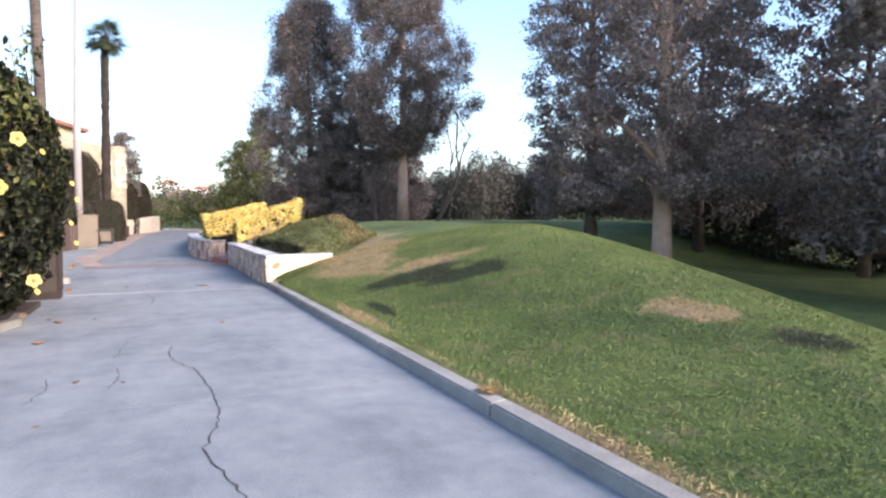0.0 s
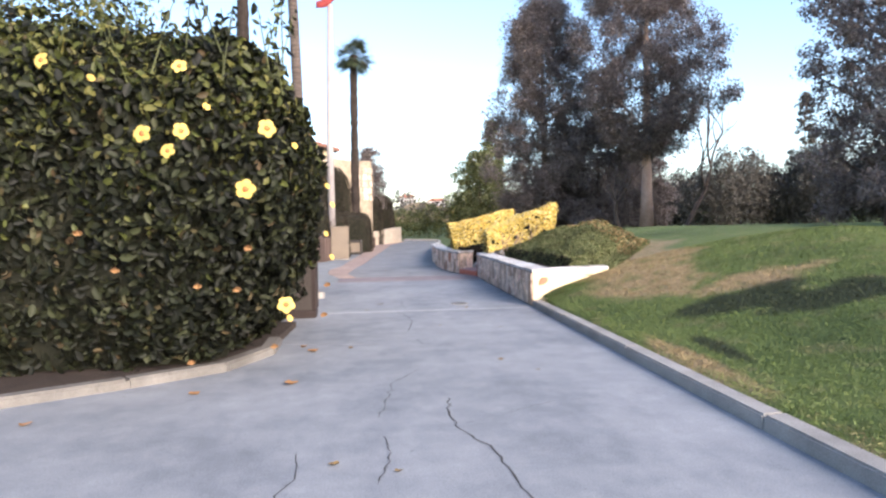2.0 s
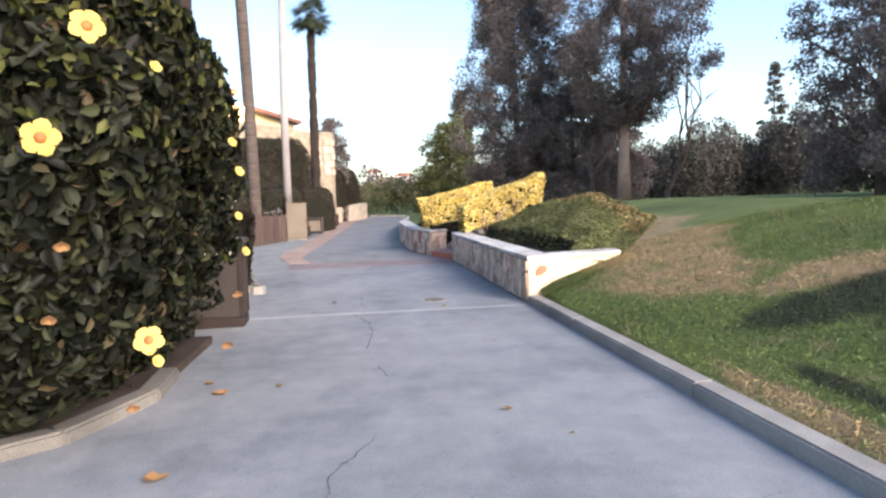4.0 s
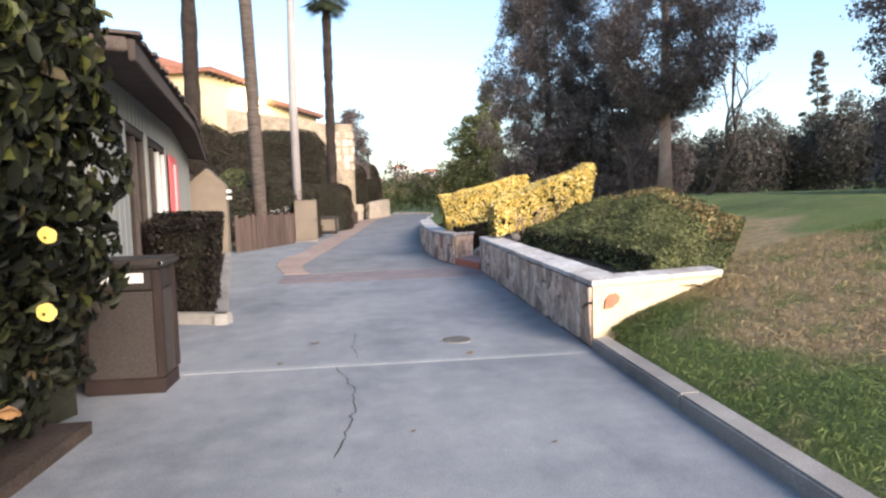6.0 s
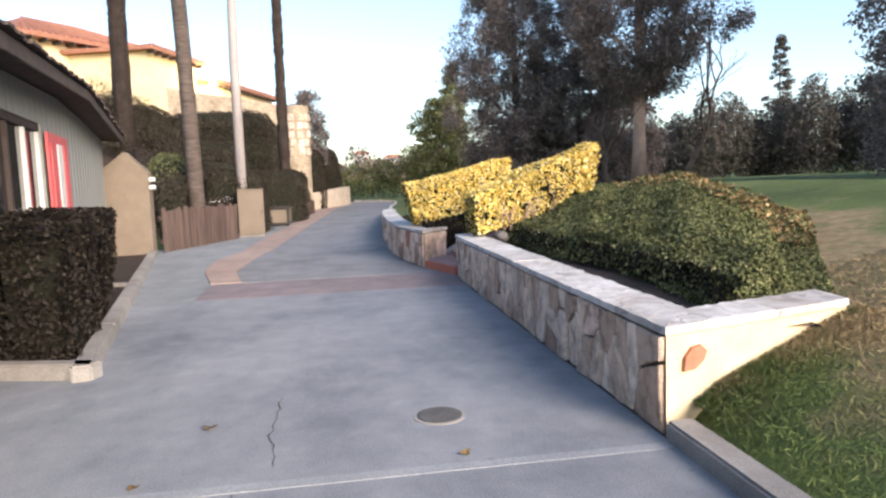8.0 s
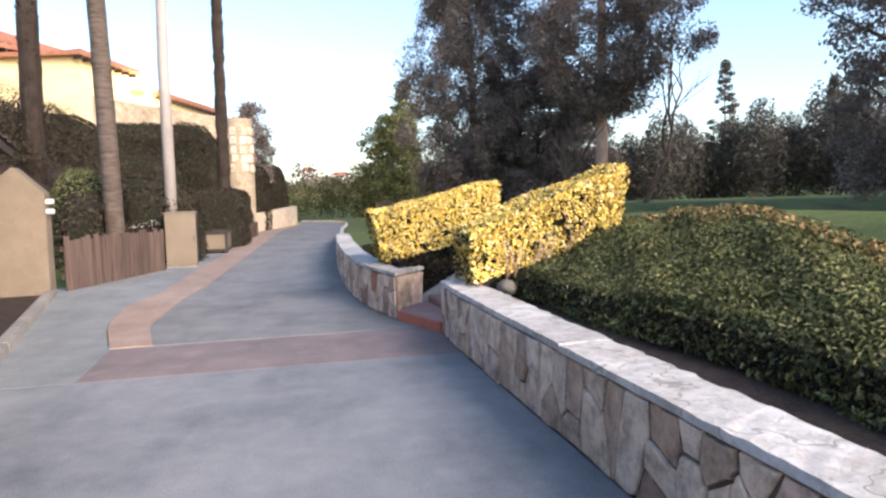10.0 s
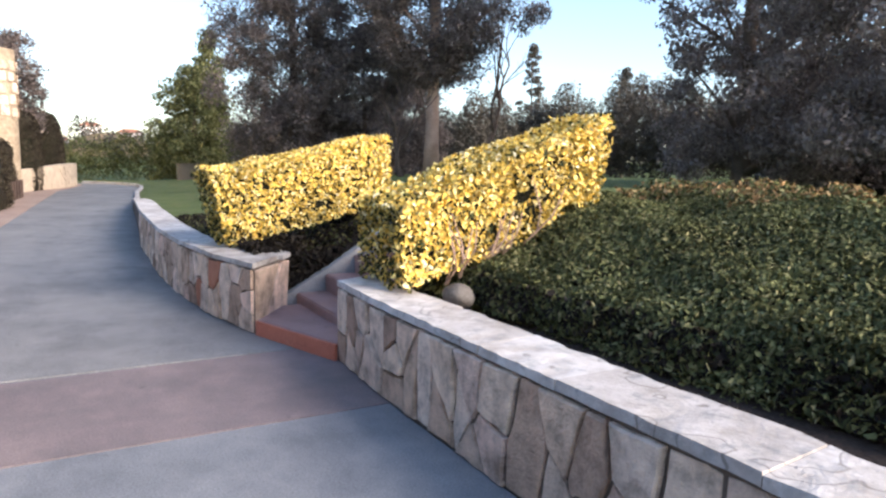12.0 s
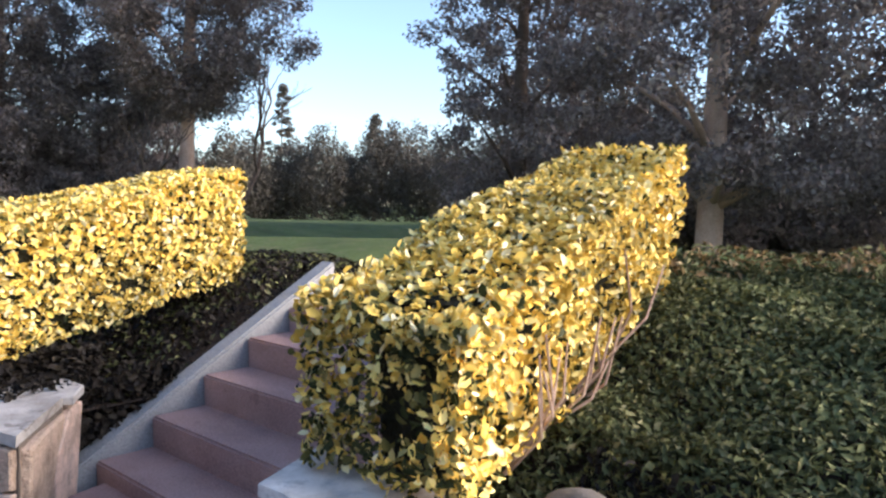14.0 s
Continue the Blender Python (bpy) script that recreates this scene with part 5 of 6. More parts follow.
for (a0, z0), (a1, z1) in zip(EAVE, EAVE[1:]):
    g0, g1 = a0 + 0.004, a1 - 0.004
    part("roof", hull([gpt(g0, E0, z0), gpt(g1, E0, z1), gpt(g1, 6.4, z1 + 0.5), gpt(g0, 6.4, z0 + 0.5), gpt(g0, E0, z0 + 0.10), gpt(g1, E0, z1 + 0.10), gpt(g1, 6.4, z1 + 0.6), gpt(g0, 6.4, z0 + 0.6)], 0.01), M_ROOFDARK, garage, "dark shingled roof slope")
    part("fascia", hull([gpt(g0, E0 - 0.05, z0 - 0.06), gpt(g1, E0 - 0.05, z1 - 0.06), gpt(g1, E0 - 0.004, z1 - 0.06), gpt(g0, E0 - 0.004, z0 - 0.06), gpt(g0, E0 - 0.05, z0 + 0.09), gpt(g1, E0 - 0.05, z1 + 0.09), gpt(g1, E0 - 0.004, z1 + 0.09), gpt(g0, E0 - 0.004, z0 + 0.09)], 0.008), M_TRIM, garage, "dark timber fascia board")
    n = int((a1 - a0) / 0.2)
    for row in range(3):
        for i in range(n):
            f0, f1 = (i + 0.03) / n, (i + 0.97) / n
            b0, b1, h0, h1 = a0 + (a1 - a0) * f0, a0 + (a1 - a0) * f1, z0 + (z1 - z0) * f0, z0 + (z1 - z0) * f1
            o0 = E0 - 0.09 + row * 0.3 + shr.uniform(-0.025, 0.025)
            up = 0.105 + row * 0.03 + shr.uniform(0, 0.012)
            part("shingle", hull([gpt(b0, o0, h0 + up), gpt(b1, o0, h1 + up), gpt(b1, o0 + 0.42, h1 + up + 0.03), gpt(b0, o0 + 0.42, h0 + up + 0.03),
                                  gpt(b0, o0, h0 + up + 0.028), gpt(b1, o0, h1 + up + 0.028), gpt(b1, o0 + 0.42, h1 + up + 0.05), gpt(b0, o0 + 0.42, h0 + up + 0.05)]), M_ROOFDARK, garage)
for k, (a, b) in enumerate(OPENINGS):
    door = thing("door", "dark glazed double door in a pale frame" if k == 0 else "glazed sliding door with a pale frame", "door", gpt(a, 0.05, 0))
    part("frame_head", gblock(a, b, 0.02, 0.12, 2.11, 2.2), M_TRIM, door)
    n = 2 if k == 0 else 3
    w = (b - a) / n
    for i in range(n + 1):
        c = min(max(a + i * w - 0.04, a), b - 0.08)
        part("frame_post", gblock(c, c + 0.08, 0.02, 0.12, 0.0, 2.11), M_WHITE if k == 1 and i != 1 else M_TRIM, door)
    for i in range(n):
        part("pane", gblock(a + i * w + 0.045, a + (i + 1) * w - 0.045, 0.06, 0.075, 0.25, 2.11, 0), M_GLASS, door, "dark reflecting glass")
        part("kick_rail", gblock(a + i * w + 0.045, a + (i + 1) * w - 0.045, 0.04, 0.10, 0.02, 0.25), M_TRIM, door)
tagged(part("door_leaf", gblock(4.18, 5.55, -0.06, -0.03, 0.03, 2.12), M_REDPAINT), "bright red painted door leaf folded against the wall", "door")
bpy.data.objects["door_leaf"].name = "red_door"
for i in range(3):
    a = 4.30 + i * 0.42
    part("door_board", gblock(a, a + 0.32, -0.075, -0.058, 0.2, 2.0), M_REDPAINT if i != 1 else M_WHITE, bpy.data.objects["red_door"])

# ---------------------------------------------------------------- litter bin
bin_ = thing("litter_bin", "square brown litter bin with pebbled panels and a dark lid", "bin", (-0.57, 11.6, 0))
bx0, bx1, by0, by1 = -0.93, -0.35, 11.34, 11.72
part("base", block(bx0 + 0.01, bx1 - 0.01, by0 + 0.01, by1 - 0.01, 0.0, 0.12, 0.012), M_BINTRIM, bin_)
for x, y in ((bx0, by0), (bx1 - 0.06, by0), (bx0, by1 - 0.06), (bx1 - 0.06, by1 - 0.06)):
    part("corner_post", block(x, x + 0.06, y, y + 0.06, 0.12, 0.90, 0.01), M_BINTRIM, bin_)
part("panel", block(bx0 + 0.06, bx1 - 0.06, by0 + 0.015, by0 + 0.04, 0.12, 0.74, 0.004), M_PEBBLE, bin_, "pebble aggregate panel")
part("panel", block(bx0 + 0.06, bx1 - 0.06, by1 - 0.04, by1 - 0.015, 0.12, 0.74, 0.004), M_PEBBLE, bin_, "pebble aggregate panel")
part("panel", block(bx0 + 0.015, bx0 + 0.04, by0 + 0.06, by1 - 0.06, 0.12, 0.74, 0.004), M_PEBBLE, bin_, "pebble aggregate panel")
part("panel", block(bx1 - 0.04, bx1 - 0.015, by0 + 0.06, by1 - 0.06, 0.12, 0.74, 0.004), M_PEBBLE, bin_, "pebble aggregate panel")
bin_hood = part("hood", block(bx0 + 0.02, bx1 - 0.02, by0 + 0.03, by1 - 0.03, 0.745, 0.905, 0.012), M_DARKMETAL, bin_)
part("notice", block(bx0 + 0.17, bx1 - 0.12, by0 + 0.018, by0 + 0.028, 0.80, 0.87, 0.002), M_PAPER, bin_hood, "pale notice strip")
bin_lid = part("lid", block(bx0 - 0.03, bx1 + 0.03, by0 - 0.03, by1 + 0.03, 0.908, 0.97, 0.018), M_DARKMETAL, bin_)
part("lid_corner", block(bx1 - 0.005, bx1 + 0.034, by0 - 0.034, by0 + 0.02, 0.925, 0.955, 0.006), M_CHROME, bin_lid, "bright metal corner")

# ---------------------------------------------------------------- planter by the garage
kerb_run("planter_kerb", [(-1.42, 14.22), (-0.47, 13.98), (-2.42, 23.8)], 0.15, 0.12, M_KERB, "pale concrete kerb round the planter", "kerb", step=1.6)
kerb_run("planter_divider", [(-2.2, 18.72), (-1.52, 18.55)], 0.12, 0.11, M_KERB, "pale concrete divider across the planter", "kerb")
slab("planter_soil", [(-1.40, 14.30), (-0.60, 14.12), (-2.55, 23.8), (-3.3, 23.7)], M_SOIL, None, 0.06, -0.05, 0)
setting(bpy.data.objects["planter_soil"], "dark bare soil in the planter", "soil")
dark = [(L_BUSH, 1.0, "leaves")]
clipped_hedge("clipped_bush", "dark clipped box-shaped bush in the planter", "bush", [(-1.38, 14.45, 0.05), (-0.70, 14.28, 0.05), (-1.14, 16.5, 0.05), (-1.82, 16.4, 0.05)],
              [(-1.42, 14.38, 1.18), (-0.58, 14.2, 1.16), (-1.02, 16.6, 1.2), (-1.86, 16.5, 1.2)], dark, 1500, 0.05, "planter bushes", lump=0.09)
clipped_hedge("clipped_bush", "dark clipped bush further along the planter", "bush", [(-1.95, 16.9, 0.05), (-1.32, 16.8, 0.05), (-1.66, 18.4, 0.05), (-2.3, 18.3, 0.05)],
              [(-1.98, 16.8, 1.12), (-1.24, 16.7, 1.10), (-1.58, 18.5, 1.12), (-2.34, 18.4, 1.12)], dark, 1100, 0.055, "planter bushes", lump=0.09)

# ---------------------------------------------------------------- yard wall, fence, cabinet and box
wallp = thing("yard_gate", "tan painted wall panel with a pointed top at the garage corner", "gate", (-2.75, 23.3, 0))
bm = bmesh.new()
prof = [(-3.25, 0.0), (-2.38, 0.0), (-2.38, 1.72), (-2.80, 2.15), (-3.25, 1.78)]
f0 = [bm.verts.new((x, 23.2 + (x + 3.25) * 0.15, z)) for x, z in prof]
f1 = [bm.verts.new((x, 23.5 + (x + 3.25) * 0.15, z)) for x, z in prof]
bm.faces.new(f0)
bm.faces.new(f1[::-1])
for i in range(5):
    bm.faces.new((f0[i], f1[i], f1[(i + 1) % 5], f0[(i + 1) % 5]))
bmesh.ops.bevel(bm, geom=bm.edges[:], offset=0.012, segments=2, affect="EDGES")
part("panel", bm, M_PANEL, wallp)
for z in (1.42, 1.58):
    part("bracket", tube([(-2.38, 23.42, z), (-2.27, 23.42, z)], [0.045, 0.045], 10), M_WHITE, wallp, "white round fitting")
fence = thing("fence", "low weathered wooden board fence along the drive", "fence", (-1.9, 26, 0))
fa, fb = Vector((-2.36, 24.15)), Vector((-1.22, 27.3))
fd = (fb - fa).normalized()
fn = Vector((-fd.y, fd.x))
L, s = (fb - fa).length, 0.0
random.seed(8)
while s < L - 0.05:
    w = random.uniform(0.12, 0.17)
    p, q = fa + fd * s, fa + fd * min(L, s + w - 0.008)
    h, o = 0.93 + random.uniform(-0.05, 0.05), random.uniform(-0.01, 0.01)
    c = [p + fn * o, q + fn * o, q + fn * (o + 0.03), p + fn * (o + 0.03)]
    part("board", hull([(v.x, v.y, 0) for v in c] + [(v.x, v.y, h) for v in c], 0.004, 1), M_FENCE, fence)
    s += w
c = [fa + fn * 0.05, fb + fn * 0.05, fb + fn * 0.10, fa + fn * 0.10]
for z in (0.2, 0.7):
    part("rail", hull([(v.x, v.y, z) for v in c] + [(v.x, v.y, z + 0.09) for v in c], 0.004), M_FENCE, fence)

cab = thing("utility_cabinet", "tan metal utility cabinet with a darker side standing by the drive", "cabinet", (-0.8, 28.0, 0))
ca, cb = Vector((-1.25, 27.60)), Vector((-0.57, 27.66))
cn = Vector((-(cb - ca).y, (cb - ca).x)).normalized()


def cblock(s0, s1, o0, o1, z0, z1, bv=0.01):
    P = [ca.lerp(cb, s) + cn * o for s, o in ((s0, o0), (s1, o0), (s1, o1), (s0, o1))]
    return hull([(p.x, p.y, z0) for p in P] + [(p.x, p.y, z1) for p in P], bv)


part("body", cblock(0, 1, 0.02, 1.14, 0.05, 1.25), M_DARKMETAL, cab, "darker brown sides")
part("plinth", cblock(-0.01, 1.01, 0.01, 1.15, 0, 0.05), M_KERB, cab)
cab_door = part("door", cblock(0.01, 0.99, -0.012, 0.018, 0.06, 1.25), M_CABINET, cab)
part("top", cblock(-0.02, 1.02, -0.03, 1.17, 1.252, 1.29), M_CABINET, cab)
part("handle", cblock(0.90, 0.93, -0.03, -0.012, 0.62, 0.74, 0.003), M_DARKMETAL, cab_door, "dark metal handle")

pb = thing("planter_box", "dark framed planter box with tan panels on the edge strip", "planter box", (-0.45, 32.2, 0))
X0, X1, Y0, Y1 = -0.85, -0.20, 31.7, 33.5
for x in (X0, X1 - 0.07):
    for y in (Y0, Y1 - 0.07):
        part("corner_post", block(x, x + 0.07, y, y + 0.07, 0, 0.62, 0.006), M_DARKMETAL, pb)
for z in (0.05, 0.55):
    part("rail", block(X0 + 0.072, X1 - 0.072, Y0, Y0 + 0.06, z, z + 0.08, 0.005), M_DARKMETAL, pb)
    part("rail", block(X0 + 0.072, X1 - 0.072, Y1 - 0.06, Y1, z, z + 0.08, 0.005), M_DARKMETAL, pb)
    part("rail", block(X1 - 0.065, X1 - 0.005, Y0 + 0.072, Y1 - 0.072, z, z + 0.08, 0.005), M_DARKMETAL, pb)
    part("rail", block(X0 + 0.005, X0 + 0.065, Y0 + 0.072, Y1 - 0.072, z, z + 0.08, 0.005), M_DARKMETAL, pb)
part("panel", block(X0 + 0.07, X1 - 0.07, Y0 + 0.02, Y0 + 0.04, 0.13, 0.55, 0), M_CABINET, pb)
part("panel", block(X1 - 0.045, X1 - 0.025, Y0 + 0.07, Y1 - 0.07, 0.13, 0.55, 0), M_CABINET, pb)
part("soil", block(X0 + 0.07, X1 - 0.07, Y0 + 0.07, Y1 - 0.07, 0.02, 0.56, 0), M_SOIL, pb)

# low timber edging and the far stone wall
edge = thing("timber_edging", "low weathered timber edging beyond the planter box", "edging", (-0.1, 37, 0))
for i in range(14):
    y = 34.2 + i * 0.5
    x = -0.30 + i * 0.052
    part("board", block(x - 0.06, x, y, y + 0.47, 0, 0.62 + random.uniform(-0.03, 0.03), 0.006), M_FENCE, edge)
farw = thing("stone_wall", "pale low stone wall at the inside of the far bend", "stone wall", (1.0, 50, 0))
fo = [(0.05, 44.6), (0.85, 46.6), (1.65, 48.8), (2.15, 51.3), (2.30, 53.6)]
fi = [(-0.25, 44.8), (0.53, 46.8), (1.31, 49.0), (1.80, 51.4), (1.95, 53.7)]
part("mortar", strip_wall(fo, fi, -0.05, [0.85, 0.95, 1.05, 1.1, 1.1]), M_PALESTONE, farw)
fdl = [0.0]
for (a, b), (c2, e) in zip(fo, fo[1:]):
    fdl.append(fdl[-1] + math.hypot(c2 - a, e - b))


def on_far(u, v, o):
    return (float(np.interp(u, fdl, [p[0] for p in fo])) + o * 0.95, float(np.interp(u, fdl, [p[1] for p in fo])) - o * 0.3, v * (0.85 + 0.25 * min(1, u / 8)) / 0.9)


flagstones(farw, fdl[-1], 0.86, on_far, 0.62, 31, tall=0.75, joint=0.02, mat=M_PALESTONE)
flagstones(farw, 0.34, 0.80, lambda u, v, o: (-0.24 + 0.85 * u, 44.6 - o + 0.2 * (1 - u / 0.34), v), 0.34, 33, tall=0.8, joint=0.02, mat=M_PALESTONE)

# ---------------------------------------------------------------- hillside hedges
L_HILL = leafmat("dull_clipped_leaf", [(0.0, (0.026, 0.021, 0.017)), (0.6, (0.055, 0.046, 0.034)), (1.0, (0.085, 0.074, 0.05))], 0.7, 0.08)


def mound_hedge(label, x0, x1, y0, y1, z0, z1, size=0.07, density=620, leaf=L_HILL, name="hillside_hedge", group="hillside hedges", skew=0.0):
    """A clipped hedge with rounded shoulders: a leafy skin over a dark core. skew: how much higher its western end stands."""
    c, h = np.array([(x0 + x1) / 2, (y0 + y1) / 2, z0]), np.array([(x1 - x0) / 2, (y1 - y0) / 2, z1 - z0])
    ob = thing(name, label, "hedge", tuple(c), group)
    bm = bmesh.new()
    bmesh.ops.create_icosphere(bm, subdivisions=4, radius=1.0)
    for v in bm.verts:
        d = np.array(v.co)
        q = d / (np.abs(d) ** 5).sum() ** 0.2 * np.maximum(h - 0.12, 0.1)
        v.co = Vector((c[0] + q[0], c[1] + q[1], max(z0 - 0.05, c[2] + q[2] - skew * q[0] / h[0] * 0.5)))
    part("shaded_twig_core", bm, M_CORE, ob, "solid core inside the foliage, the shade between twigs put into its colour", True)
    n = int(density * 2 * (h[0] * h[2] * 2 + h[1] * h[2] * 2 + h[0] * h[1] * 2))
    q = rng.uniform(-1, 1, (n, 3))
    ax = rng.choice(3, n, p=np.array([h[1] * h[2], h[0] * h[2], h[0] * h[1]]) / (h[1] * h[2] + h[0] * h[2] + h[0] * h[1]))
    q[np.arange(n), ax] = np.where(rng.random(n) < 0.5, -1, 1)
    q = q[q[:, 2] > -0.05]
    q = q / (np.abs(q) ** 5).sum(1, keepdims=True) ** 0.2
    nv = np.sign(q) * np.abs(q) ** 4 / h
    nv /= np.linalg.norm(nv, axis=1, keepdims=True)
    p = q * h + c
    p[:, 2] -= skew * q[:, 0] * 0.5
    p = p + nv * (lumps(p, 0.16, 0.9) + lumps(p, 0.07, 3.0) - rng.random((len(p), 1)) ** 1.4 * 0.12)
    leaf_mesh("leaves", p, nv, size, leaf, ob, 0.6, 0.6)
    return ob


mound_hedge("dark clipped hedge block with rounded shoulders behind the fence", -2.5, -0.62, 28.95, 30.5, 0.0, 1.92, 0.055, 900)
mound_hedge("dark clipped hedge block behind the planter box", -1.6, 0.25, 34.0, 37.5, 0.0, 1.95, 0.06, 800)
mound_hedge("long dark clipped hedge following the timber edging", -1.7, 0.1, 37.3, 43.8, 0.0, 2.0, 0.07)
mound_hedge("dull brown-green clipped hedge row on the lower terrace", -5.6, -1.5, 32.6, 34.2, 0.0, 2.35)
mound_hedge("long rounded hedge row on the middle terrace", -7.6, -2.0, 37.2, 39.0, 0.2, 3.4, skew=0.25)
mound_hedge("long dark hedge on the upper terrace under the retaining wall", -11.5, -5.4, 40.4, 42.3, 1.2, 5.35, 0.08, skew=0.6)
mound_hedge("dark hedge on the upper terrace ending in a rounded shoulder", -6.4, -0.95, 40.6, 42.3, 0.6, 4.85, 0.08)
mound_hedge("dark rounded hedge behind the far stone wall", -1.9, 0.9, 45.6, 49.5, 0.0, 3.3, 0.08)
mound_hedge("dark tall hedge beside the far bend", -1.5, 1.75, 50.0, 54.2, 0.0, 3.55, 0.08)
mound_hedge("dark body of clipped foliage beside the yard gate", -3.15, -2.35, 26.2, 27.9, 0.0, 1.75, 0.055, 900)
r6 = np.random.default_rng(6)
spots = [(x, y, r6.uniform(0.8, 1.4), r6.uniform(0.9, 1.3)) for x, y in zip(r6.uniform(-8, -2.2, 75), r6.uniform(30.5, 41, 75))
         if not (-3.6 < x < -1.0 and y < 31.2) and math.hypot(x + 5.4, y - 32.7) > 1.0]
wood("hillside_shrubs", "dark low shrubs filling the hillside terraces", spots, 2600, 0.066, L_HILL)
mound = thing("round_bush", "rounded olive-topped bush behind the yard panel", "bush", (-3.1, 28.2, 0))
o = rng.normal(0, 1, (5200, 3))
o /= np.linalg.norm(o, axis=1, keepdims=True)
p = o * (0.72, 0.7, 1.05) * rng.uniform(0.9, 1.02, (5200, 1)) + (-3.1, 28.3, 1.32)
p = p[p[:, 2] > 0.0]
leaf_mesh("leaves", p, (p - (-3.1, 28.3, 1.32)), 0.06, L_TREEGREEN, mound)
bm = bmesh.new()
bmesh.ops.create_icosphere(bm, subdivisions=2, radius=1.0)
for v in bm.verts:
    v.co = Vector((-3.1 + v.co.x * 0.62, 28.3 + v.co.y * 0.6, max(0.0, 1.32 + v.co.z * (0.94 if v.co.z > 0 else 1.4))))
part("shaded_twig_core", bm, M_CORE, mound)
low = thing("flowering_plants", "low grey-green plants with small white flowers behind the fence", "plants", (-2.0, 27.6, 0.0), kind="stuff")
lp = np.stack([rng.uniform(-2.5, -1.45, 3200), rng.uniform(27.45, 28.5, 3200), np.zeros(3200)], 1)
lp[:, 2] = (0.98 + 0.12 * np.sin(5 * lp[:, 0]) * np.sin(4 * lp[:, 1])) * rng.uniform(0.0, 1.0, 3200) ** 0.4
leaf_mesh("leaves", lp, np.repeat(np.array([[0.0, -0.3, 1.0]]), 3200, 0), 0.07, L_HILL, low)
hp = lp[lp[:, 2] > 0.90][:60] + (0, -0.02, 0.04)
leaf_mesh("white_flowers", hp, np.repeat(np.array([[0.0, -0.7, 1.0]]), len(hp), 0), 0.03, M_PAPER, low, 0.4, 0.9)

terrace = grid_mesh("hillside_soil", np.arange(-12.0, -1.95, 0.3), np.arange(28.6, 44.0, 0.3), lambda x, y: ground_z(x, y) + 0.03 - 0.3 * (x > -2.4), M_SOIL)
setting(terrace, "dark mulched soil of the planted hillside terraces", "soil")
# ---------------------------------------------------------------- retaining wall and house on the hill
ret = thing("retaining_wall", "pale stone retaining wall with a rounded end on the hillside", "retaining wall", (-4, 43, 2))
part("wall", strip_wall([(-6.25, 42.8), (-3.7, 43.1), (-0.95, 43.6)], [(-6.25, 43.4), (-3.7, 43.7), (-0.95, 44.2)], 0.0, [6.1, 5.7, 5.28]), M_BEIGEROCK, ret)
bm = bmesh.new()
tube([(-0.42, 43.95, 0.0), (-0.42, 43.95, 3.0), (-0.42, 43.95, 5.25)], [0.66, 0.66, 0.64], 20, bm)
part("round_end", bm, M_BEIGEROCK, ret, "rounded pale stone end")
sh = random.Random(4)
for i in range(30):
    a = radians(180 + 180 * (i % 6) / 5 + sh.uniform(-8, 8))
    z = 3.0 + (i // 6) * 0.42 + sh.uniform(-0.05, 0.05)
    p = Vector((-0.42 + 0.655 * math.cos(a), 43.95 + 0.655 * math.sin(a), z))
    t = Vector((-math.sin(a), math.cos(a), 0)) * 0.15
    n = Vector((math.cos(a), math.sin(a), 0)) * 0.04
    u = Vector((0, 0, 0.17))
    part("stone", hull([p - t - u, p + t - u, p + t - u + n, p - t - u + n, p - t * 0.9 + u, p + t * 0.85 + u, p + t * 0.85 + u + n, p - t * 0.9 + u + n], 0.02, 1), M_STONE, ret)


